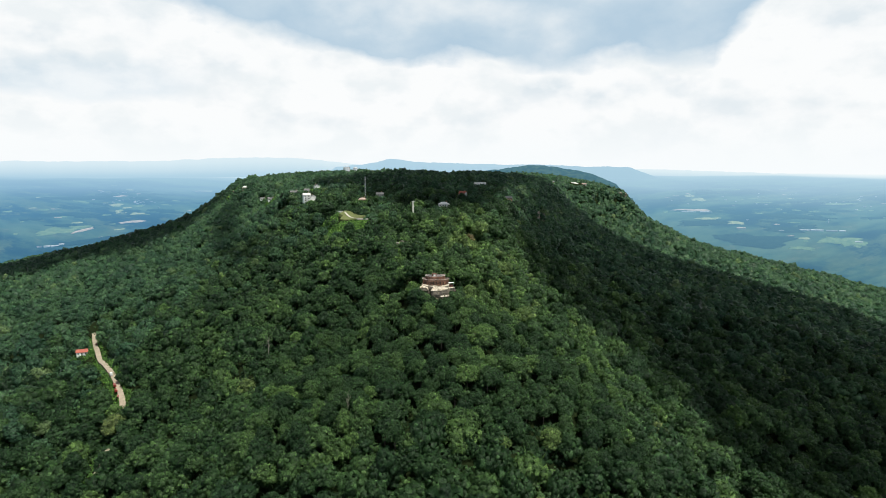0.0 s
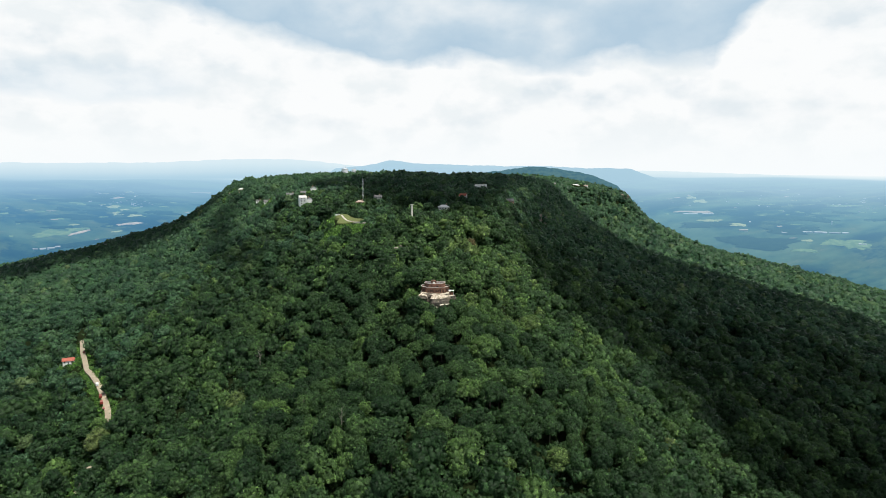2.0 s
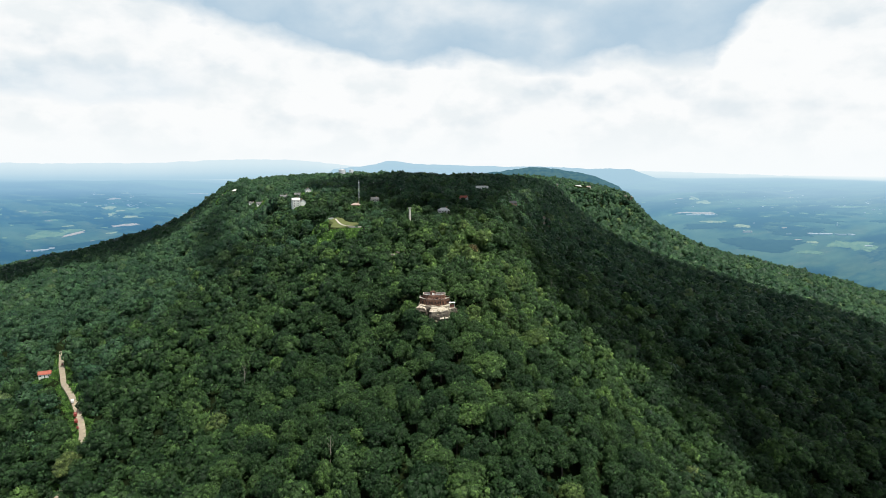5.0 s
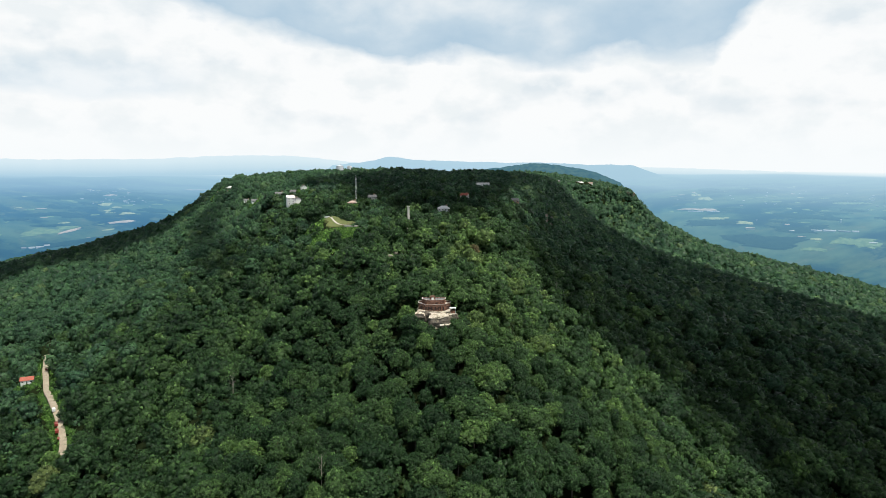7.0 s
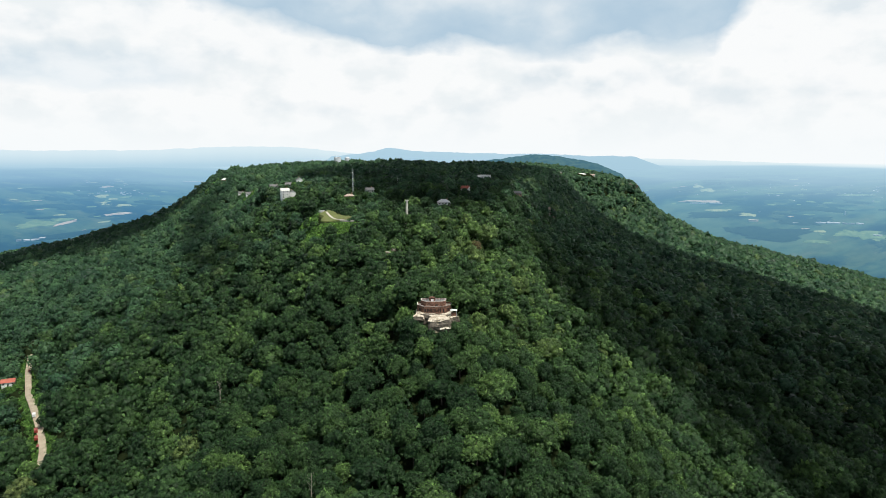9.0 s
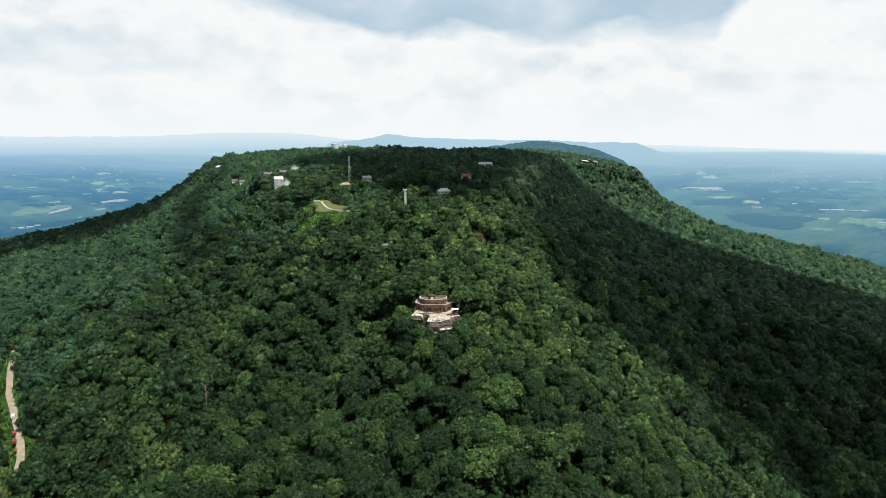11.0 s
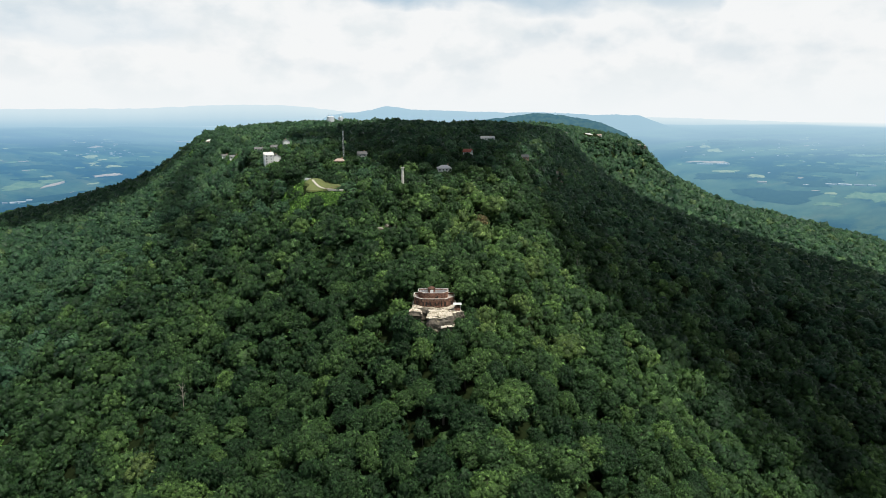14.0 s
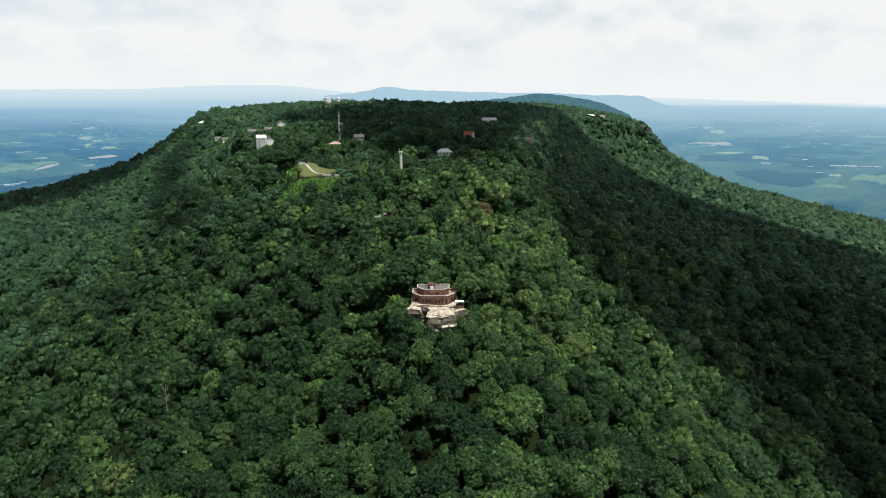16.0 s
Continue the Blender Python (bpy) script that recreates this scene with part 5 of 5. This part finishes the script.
# ---- vehicles on the road ----
def build_vehicle(label, at, turn, mat, truck):
    x, y = at
    ob = thing("truck" if truck else "car", label, "truck" if truck else "car", (x, y, land_at(x, y) + 2.3), turn, "vehicles on the road")
    L = 6.4 if truck else 4.6
    bm = bmesh.new()
    if truck:
        box(bm, -1.15, 1.15, -L / 2, L / 2 - 2.0, 0.6, 2.7, 0.08)
        box(bm, -1.1, 1.1, L / 2 - 1.9, L / 2, 0.5, 1.5, 0.12)
    else:
        box(bm, -0.9, 0.9, -L / 2, L / 2, 0.35, 0.95, 0.12)
    part("body", bm, mat, ob)
    bm = bmesh.new()
    if truck:
        box(bm, -1.0, 1.0, L / 2 - 1.85, L / 2 - 0.5, 1.5, 2.35, 0.12)
    else:
        box(bm, -0.78, 0.78, -1.5, 0.9, 0.95, 1.5, 0.16)
    cab = part("cab", bm, mat, ob)
    bm = bmesh.new()
    if truck:
        box(bm, -0.9, 0.9, L / 2 - 0.52, L / 2 - 0.44, 1.6, 2.25)
    else:
        box(bm, -0.8, 0.8, -1.2, 0.6, 1.02, 1.36)
    part("windscreen", bm, GLASS, cab)
    for sx in (-1, 1):
        for wy in (-L * 0.3, L * 0.32):
            bm = bmesh.new()
            tube(bm, (sx * 0.7, wy, 0.4), (sx * 0.98, wy, 0.4), 0.42, 0.42, 12)
            wheel = part("wheel", bm, RUBBER, ob)
            bm = bmesh.new()
            tube(bm, (sx * 0.98, wy, 0.4), (sx * 1.0, wy, 0.4), 0.22, 0.2, 10)
            part("rim", bm, STEEL, wheel)


build_vehicle("red truck parked along the dusty road", (-299.5, 63), 32, RED_PAINT, True)
build_vehicle("red truck parked behind another on the road", (-295, 56), 32, RED_PAINT, True)
build_vehicle("red pickup standing on the road edge", (-290, 49.5), 32, RED_PAINT, False)
build_vehicle("white van standing on the dusty road", (-311, 79.5), 32, WHITE_PAINT, True)
build_vehicle("dark red car farther up the road", (-380, 181), 30, RED_PAINT, False)


# ---- cliffs, dead trees ----
for k, (x, y, w, h) in enumerate(((168, 640, 14, 16), (182, 668, 12, 15), (150, 590, 10, 12), (206, 720, 12, 14))):
    rock("cliff_face", "pale sandstone cliff face on the shaded cove rim", (x, y, land_at(x, y) + 11), (w, 7, h + 10), 20 + k, CLIFF, 5, 1.1, 60)
for k, (x, y) in enumerate(((566, 1478), (548, 1462), (-452, 868), (-438, 838), (-425, 812))):
    rock("rim_rock", "pale weathered rock at the plateau rim", (x, y, land_at(x, y) + (15 if x > 0 else 3)), (9, 7, 18 if x > 0 else 8), 40 + k, (PALE_ROCK, CLIFF), 4, 1.2, 40 * k)


def build_snag(at, seed):
    rng = random.Random(seed)
    x, y = at
    z = land_at(x, y)
    h = float(mountain(np.array([x * 1.0]), np.array([y * 1.0]))[0]) - z + 4.0
    ob = thing("dead_tree", "bare bleached dead tree among green crowns", "tree", (x, y, z), rng.uniform(0, 360), "dead trees")
    bm = bmesh.new()
    tube(bm, (0, 0, -1), (0.3, 0.1, h * 0.6), 0.3, 0.2)
    tube(bm, (0.3, 0.1, h * 0.6), (0.5, 0.4, h), 0.2, 0.04)
    part("trunk", bm, DEAD_WOOD, ob)
    for k in range(9):
        a, zz = k * 2.4, h * (0.5 + 0.05 * k)
        bm = bmesh.new()
        e = (math.cos(a) * 3.0 * (1.1 - zz / h) + math.cos(a) * 1.2, math.sin(a) * 3.0 * (1.1 - zz / h) + math.sin(a) * 1.2, zz + 2.2)
        tube(bm, (0.3, 0.2, zz), e, 0.09, 0.03, 4)
        tube(bm, Vector(e) * 0.6 + Vector((0.12, 0.08, zz * 0.4)), (e[0] * 1.1, e[1] * 0.7, e[2] + 1.2), 0.05, 0.02, 4)
        part("limb", bm, DEAD_WOOD, ob)


for k, at in enumerate(((-142, 6), (105, 170), (-60, -112), (208, 52), (4, 64), (10, 70))):
    build_snag(at, k)


# ---- small things on the crest ----
def build_picnic_table(at, turn):
    x, y = at
    ob = thing("picnic_table", "weathered brown wooden picnic table on the lawn", "table", (x, y, land_at(x, y) + 1.25), turn, "picnic tables")
    bm = bmesh.new()
    box(bm, -1.0, 1.0, -0.4, 0.4, 0.7, 0.78, 0.02)
    part("tabletop", bm, TABLE_WOOD, ob)
    for s in (-1, 1):
        bm = bmesh.new()
        box(bm, -1.0, 1.0, s * 0.75 - 0.14, s * 0.75 + 0.14, 0.4, 0.46, 0.015)
        part("bench", bm, TABLE_WOOD, ob)
        bm = bmesh.new()
        tube(bm, (s * 0.75, -0.75, -0.2), (s * 0.75, 0.3, 0.72), 0.05, 0.05, 4)
        tube(bm, (s * 0.75, 0.75, -0.2), (s * 0.75, -0.3, 0.72), 0.05, 0.05, 4)
        part("trestle", bm, TABLE_WOOD, ob)


TABLE_WOOD = surface("weathered brown timber", (0.10, 0.05, 0.03), (0.26, 0.14, 0.09), 2.0)
for at, turn in (((-99, 221), 20), ((-95, 224), 70), ((-91, 226), 0), ((-88, 223), 40)):
    build_picnic_table(at, turn)
build_vehicle("white van parked at the end of the lawn path", (-120, 247), 60, WHITE_PAINT, True)
draped("path", "short pale path beside the memorial column", "path", [(-46, 214), (-42, 218), (-38, 224), (-40, 231)], 2.2, 3.5, CONCRETE, "structure")


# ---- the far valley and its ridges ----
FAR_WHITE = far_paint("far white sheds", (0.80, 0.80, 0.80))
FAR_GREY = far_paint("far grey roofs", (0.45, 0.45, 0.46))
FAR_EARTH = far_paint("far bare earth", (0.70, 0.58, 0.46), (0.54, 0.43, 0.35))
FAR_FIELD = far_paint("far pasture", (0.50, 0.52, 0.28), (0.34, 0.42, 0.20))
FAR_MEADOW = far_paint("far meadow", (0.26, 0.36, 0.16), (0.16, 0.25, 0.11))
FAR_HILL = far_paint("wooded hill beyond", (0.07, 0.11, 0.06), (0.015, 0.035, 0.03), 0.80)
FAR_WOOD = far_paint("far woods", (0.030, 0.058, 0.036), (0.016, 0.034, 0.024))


def across(x, y, turn):
    """The turn of something that lies turn degrees off square to the camera's line of view to it."""
    return turn - math.degrees(math.atan2(x - CENTRE[0], y - CENTRE[1]))


def far_shed(label, at, size, turn, mat, category="building"):
    """A low building with a shallow gable roof, its long side square to the camera's view but for the turn."""
    x, y = at
    w, d, h = size
    ob = thing("warehouse" if w > 24 else "far_building", label, category, (x, y, land_at(x, y)), across(x, y, turn), "buildings in the valley")
    bm = bmesh.new()
    box(bm, -w / 2, w / 2, -d / 2, d / 2, -6, h)
    part("wall", bm, mat, ob)
    bm = bmesh.new()
    r = [bm.verts.new(p) for p in ((-w / 2 - 0.5, -d / 2 - 0.5, h), (w / 2 + 0.5, -d / 2 - 0.5, h), (w / 2 + 0.5, 0, h + d * 0.14), (-w / 2 - 0.5, 0, h + d * 0.14), (w / 2 + 0.5, d / 2 + 0.5, h), (-w / 2 - 0.5, d / 2 + 0.5, h))]
    bm.faces.new((r[0], r[1], r[2], r[3]))
    bm.faces.new((r[3], r[2], r[4], r[5]))
    bm.faces.new((r[0], r[3], r[5]))
    bm.faces.new((r[1], r[4], r[2]))
    part("roof", bm, mat, ob)


far_shed("long white warehouse in the hazy valley", (-1556, 1972), (20, 14, 2.0), 6, FAR_WHITE)
far_shed("white warehouse among valley trees", (-1532, 1984), (26, 16, 2.4), 2, FAR_WHITE)
far_shed("white warehouse beside valley woods", (-1516, 2004), (18, 16, 2.2), -8, FAR_WHITE)
far_shed("grey works building in the valley", (-1578, 1960), (16, 12, 2.0), 4, FAR_GREY)
far_shed("long pale factory in the valley", (1520, 2152), (38, 16, 1.5), 3, FAR_WHITE)
far_shed("long white factory shed in the valley", (1560, 2132), (46, 18, 1.5), 1, FAR_WHITE)
far_shed("pale factory wing in the valley", (1604, 2106), (40, 16, 1.4), 2, FAR_GREY)
far_shed("white factory annexe in the valley", (1638, 2090), (24, 14, 1.3), 0, FAR_WHITE)
far_shed("tall pale silo building in the valley", (1640, 2190), (4, 4, 13), 0, FAR_WHITE)
far_shed("white shed at the valley road", (1640, 1985), (26, 12, 2.0), 4, FAR_WHITE)
far_shed("pinkish brick works in the valley", (1304, 2262), (36, 16, 3.0), 2, FAR_EARTH)
far_shed("long white greenhouse row in the valley", (1170, 2516), (64, 10, 1.5), 0, FAR_WHITE)
far_shed("white greenhouses at the edge of bare earth", (1240, 2488), (52, 10, 1.5), 1, FAR_WHITE)
far_shed("white house in the hazy valley", (1440, 2185), (22, 8, 2.2), 12, FAR_WHITE)
rng_far = random.Random(17)
for k in range(64):
    left = k % 2 == 0
    if left:
        x, y = rng_far.uniform(-1720, -1330), rng_far.uniform(2380, 2720)
    else:
        x, y = rng_far.uniform(1150, 1950), rng_far.uniform(2180, 2800)
    if rng_far.random() < 0.5:
        x, y = (-1461 + rng_far.gauss(0, 42), 2548 + rng_far.gauss(0, 26)) if left else (1850 + rng_far.gauss(0, 70), 2430 + rng_far.gauss(0, 40))
    far_shed("small pale house in the hazy valley", (x, y), (rng_far.uniform(5, 12), rng_far.uniform(4, 7), rng_far.uniform(1.4, 2.6)), rng_far.uniform(-40, 40), rng_far.choice((FAR_WHITE, FAR_WHITE, FAR_GREY)))


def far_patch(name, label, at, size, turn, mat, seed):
    """A field, wood, painted cloud shadow or bare strip lying on the valley floor, with a ragged edge, square to the
    camera's view but for the turn.
    """
    rng = np.random.default_rng(seed)
    n, m = 36, 6
    a = np.linspace(0, 2 * np.pi, n, endpoint=False)
    edge = 0.9 + 0.14 * np.sin(a * 3 + seed) + 0.10 * np.sin(a * 5 + 2.0 * seed) + rng.normal(0, 0.11, n)
    turn = across(*at, turn)
    c, s = math.cos(radians(turn)), math.sin(radians(turn))
    verts, faces = [], []
    for k in range(m + 1):
        r = k / m * edge
        sx, sy = size[0] / 2 * np.sign(np.cos(a)) * np.abs(np.cos(a)) ** 0.7 * r, size[1] / 2 * np.sign(np.sin(a)) * np.abs(np.sin(a)) ** 0.7 * r
        X, Y = at[0] + sx * c - sy * s, at[1] + sx * s + sy * c
        verts.append(np.column_stack([X, Y, land(X, Y) + (1.0 + 0.008 * size[0] if k < m else -2.0)]))
    for k in range(m):
        for j in range(n):
            faces.append((k * n + j, (k + 1) * n + j, (k + 1) * n + (j + 1) % n, k * n + (j + 1) % n))
    ob = mesh_object(name, np.concatenate(verts), faces, [mat])
    tagged(ob, label, "field", kind="structure")


# the first two patches are a cloud's shadow painted as dark ground
far_patch("wood_shade_patch", "broad cloud shadow painted dark on the valley floor", (1310, 2150), (330, 110), 0, FAR_WOOD, 31)
far_patch("wood_shade_patch", "cloud shadow painted dark beyond the spur", (1460, 2190), (220, 60), 0, FAR_WOOD, 32)
far_patch("wood_shade_patch", "dark wood beside the bright fields", (1170, 2370), (240, 60), 2, FAR_WOOD, 33)
far_patch("wood_shade_patch", "dark wood behind the factories", (1560, 2290), (300, 60), -3, FAR_WOOD, 34)
far_patch("wood_shade_patch", "dark wood across the western valley", (-1640, 2270), (230, 50), 3, FAR_WOOD, 35)
far_patch("wood_shade_patch", "dark wood below the western rim", (-1440, 2050), (260, 60), 4, FAR_WOOD, 36)
far_patch("wood_shade_patch", "dark wood beyond the town", (-1690, 2500), (330, 70), 0, FAR_WOOD, 37)
far_patch("wood_shade_patch", "dark wood between the pastures", (-1440, 2345), (200, 26), 2, FAR_WOOD, 38)
far_patch("pasture", "pale green pasture on the valley floor", (-1468, 2402), (70, 44), 4, FAR_FIELD, 1)
far_patch("pasture", "pale green pasture on the valley floor", (-1397, 2396), (72, 36), -3, FAR_FIELD, 2)
far_patch("pasture", "wide green meadow on the valley floor", (-1590, 2090), (150, 60), 6, FAR_MEADOW, 3)
far_patch("pasture", "green meadow beside the new road", (-1530, 2165), (90, 40), 6, FAR_MEADOW, 13)
far_patch("bare_strip", "bare pinkish quarry strip in the valley", (-1373, 2300), (120, 26), 8, FAR_EARTH, 4)
far_patch("bare_strip", "pale new road cut in the valley", (-1505, 2142), (112, 20), 30, FAR_EARTH, 5)
far_patch("pasture", "green pasture beside the town", (-1529, 2463), (64, 40), -6, FAR_FIELD, 6)
far_patch("bare_strip", "pale road beyond the ridge", (-1322, 2990), (110, 16), 4, FAR_EARTH, 7)
far_patch("bare_strip", "pinkish quarry face in the valley", (-1570, 2590), (60, 40), 10, FAR_EARTH, 8)
far_patch("pasture", "bright valley field", (1305, 2315), (80, 34), -3, FAR_FIELD, 9)
far_patch("pasture", "pale field in the hazy valley", (1287, 2700), (80, 60), 4, FAR_FIELD, 10)
far_patch("pasture", "pale field in the hazy valley", (1270, 2770), (56, 50), -6, FAR_FIELD, 15)
far_patch("bare_strip", "bare earth beside the greenhouses", (1195, 2535), (190, 34), 0, FAR_EARTH, 11)
far_patch("pasture", "pale field below the spur", (1215, 2400), (110, 26), -2, FAR_FIELD, 12)
far_patch("pasture", "pale distant fields", (1830, 2430), (150, 40), 2, FAR_MEADOW, 14)
far_patch("pasture", "broad green meadow below the factories", (1440, 2030), (110, 26), -2, FAR_MEADOW, 16)
far_patch("pasture", "broad green meadow beside the wood", (1600, 2010), (180, 70), 2, FAR_MEADOW, 17)


rng_patch = random.Random(23)
for k in range(150):
    if k % 2:
        x, y = rng_patch.gauss(-1540, 190), rng_patch.gauss(2400, 250)
    else:
        x, y = rng_patch.gauss(1560, 300), rng_patch.gauss(2520, 270)
    mat = rng_patch.choice((FAR_FIELD, FAR_MEADOW, FAR_MEADOW, FAR_MEADOW, FAR_EARTH, FAR_WOOD, FAR_WOOD, FAR_WOOD))
    big = 2.4 if mat is FAR_WOOD else 0.7 if mat is FAR_EARTH else 1.0
    far_patch("pasture" if mat is not FAR_WOOD else "wood_shade_patch", "hazy farm field on the valley floor" if mat is not FAR_WOOD else "dark wood on the valley floor", (x, y), (big * rng_patch.uniform(16, 54), big * rng_patch.uniform(8, 20)), rng_patch.uniform(-14, 14), mat, 100 + k)


def far_ridge(name, label, far, crest, base, seed, mat, thick=240.0):
    """A ridge along the horizon: its crest as bearings in degrees (right positive) and heights."""
    n = 120
    b = np.linspace(crest[0][0], crest[-1][0], n)
    h = np.interp(b, [c[0] for c in crest], [c[1] for c in crest])
    ends = np.clip(np.minimum(b - b[0], b[-1] - b) / 1.5, 0, 1)
    h = base + (h - base) * ends + (3.5 * grid_noise(b * 40, b * 0 + seed, 26, seed) + 1.6 * grid_noise(b * 40, b * 0, 6, seed + 1)) * ends
    rows = []
    for k, (dr, dz) in enumerate(((-thick, 1.0), (-thick * 0.55, 0.62), (-thick * 0.2, 0.2), (0, 0.0), (thick * 0.35, 0.5), (thick * 0.6, 1.0))):
        r = far + dr + 3 * grid_noise(b * 30, b * 0 + k, 14, seed + 2)
        z = h + (base - h) * dz
        rows.append(np.column_stack([CENTRE[0] + r * np.sin(np.radians(b)), CENTRE[1] + r * np.cos(np.radians(b)), z]))
    m = len(rows)
    faces = [(a * n + k, a * n + k + 1, (a + 1) * n + k + 1, (a + 1) * n + k) for a in range(m - 1) for k in range(n - 1)]
    ob = mesh_object(name, np.concatenate(rows), faces, [mat], smooth=True)
    tagged(ob, label, "ridge", kind="structure")


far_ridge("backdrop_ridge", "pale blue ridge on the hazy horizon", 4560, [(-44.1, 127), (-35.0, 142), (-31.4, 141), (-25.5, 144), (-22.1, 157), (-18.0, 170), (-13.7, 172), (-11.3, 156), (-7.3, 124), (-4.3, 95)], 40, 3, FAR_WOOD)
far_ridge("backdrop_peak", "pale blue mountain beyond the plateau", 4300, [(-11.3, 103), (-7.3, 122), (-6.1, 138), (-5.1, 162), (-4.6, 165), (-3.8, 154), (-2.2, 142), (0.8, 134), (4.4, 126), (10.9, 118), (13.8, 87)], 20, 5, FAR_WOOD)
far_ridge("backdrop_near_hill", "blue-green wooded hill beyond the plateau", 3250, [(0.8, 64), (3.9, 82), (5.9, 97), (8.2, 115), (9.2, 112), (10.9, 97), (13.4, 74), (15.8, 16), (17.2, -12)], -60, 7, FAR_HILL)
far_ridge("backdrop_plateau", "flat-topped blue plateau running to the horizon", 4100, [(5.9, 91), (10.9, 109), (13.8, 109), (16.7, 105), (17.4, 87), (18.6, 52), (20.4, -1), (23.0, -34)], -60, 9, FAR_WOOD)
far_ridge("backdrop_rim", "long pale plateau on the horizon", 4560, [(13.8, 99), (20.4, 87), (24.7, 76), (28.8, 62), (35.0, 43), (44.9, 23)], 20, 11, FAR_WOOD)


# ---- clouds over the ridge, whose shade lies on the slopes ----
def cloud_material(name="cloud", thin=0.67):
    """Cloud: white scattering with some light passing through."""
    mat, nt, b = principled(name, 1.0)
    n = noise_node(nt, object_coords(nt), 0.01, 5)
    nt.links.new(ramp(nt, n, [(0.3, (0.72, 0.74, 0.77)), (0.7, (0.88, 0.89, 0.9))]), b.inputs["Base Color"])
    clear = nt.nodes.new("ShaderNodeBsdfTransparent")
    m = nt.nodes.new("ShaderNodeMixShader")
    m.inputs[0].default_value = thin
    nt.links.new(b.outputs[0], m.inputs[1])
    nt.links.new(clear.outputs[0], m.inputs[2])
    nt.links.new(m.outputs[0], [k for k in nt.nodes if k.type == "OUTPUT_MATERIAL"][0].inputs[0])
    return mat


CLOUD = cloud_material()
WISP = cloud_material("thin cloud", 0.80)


def inside_outline(x, y, outline):
    ins = False
    for (ax, ay), (cx, cy) in zip(outline, outline[1:] + outline[:1]):
        if (ay > y) != (cy > y) and x < (cx - ax) * (y - ay) / (cy - ay) + ax:
            ins = not ins
    return ins


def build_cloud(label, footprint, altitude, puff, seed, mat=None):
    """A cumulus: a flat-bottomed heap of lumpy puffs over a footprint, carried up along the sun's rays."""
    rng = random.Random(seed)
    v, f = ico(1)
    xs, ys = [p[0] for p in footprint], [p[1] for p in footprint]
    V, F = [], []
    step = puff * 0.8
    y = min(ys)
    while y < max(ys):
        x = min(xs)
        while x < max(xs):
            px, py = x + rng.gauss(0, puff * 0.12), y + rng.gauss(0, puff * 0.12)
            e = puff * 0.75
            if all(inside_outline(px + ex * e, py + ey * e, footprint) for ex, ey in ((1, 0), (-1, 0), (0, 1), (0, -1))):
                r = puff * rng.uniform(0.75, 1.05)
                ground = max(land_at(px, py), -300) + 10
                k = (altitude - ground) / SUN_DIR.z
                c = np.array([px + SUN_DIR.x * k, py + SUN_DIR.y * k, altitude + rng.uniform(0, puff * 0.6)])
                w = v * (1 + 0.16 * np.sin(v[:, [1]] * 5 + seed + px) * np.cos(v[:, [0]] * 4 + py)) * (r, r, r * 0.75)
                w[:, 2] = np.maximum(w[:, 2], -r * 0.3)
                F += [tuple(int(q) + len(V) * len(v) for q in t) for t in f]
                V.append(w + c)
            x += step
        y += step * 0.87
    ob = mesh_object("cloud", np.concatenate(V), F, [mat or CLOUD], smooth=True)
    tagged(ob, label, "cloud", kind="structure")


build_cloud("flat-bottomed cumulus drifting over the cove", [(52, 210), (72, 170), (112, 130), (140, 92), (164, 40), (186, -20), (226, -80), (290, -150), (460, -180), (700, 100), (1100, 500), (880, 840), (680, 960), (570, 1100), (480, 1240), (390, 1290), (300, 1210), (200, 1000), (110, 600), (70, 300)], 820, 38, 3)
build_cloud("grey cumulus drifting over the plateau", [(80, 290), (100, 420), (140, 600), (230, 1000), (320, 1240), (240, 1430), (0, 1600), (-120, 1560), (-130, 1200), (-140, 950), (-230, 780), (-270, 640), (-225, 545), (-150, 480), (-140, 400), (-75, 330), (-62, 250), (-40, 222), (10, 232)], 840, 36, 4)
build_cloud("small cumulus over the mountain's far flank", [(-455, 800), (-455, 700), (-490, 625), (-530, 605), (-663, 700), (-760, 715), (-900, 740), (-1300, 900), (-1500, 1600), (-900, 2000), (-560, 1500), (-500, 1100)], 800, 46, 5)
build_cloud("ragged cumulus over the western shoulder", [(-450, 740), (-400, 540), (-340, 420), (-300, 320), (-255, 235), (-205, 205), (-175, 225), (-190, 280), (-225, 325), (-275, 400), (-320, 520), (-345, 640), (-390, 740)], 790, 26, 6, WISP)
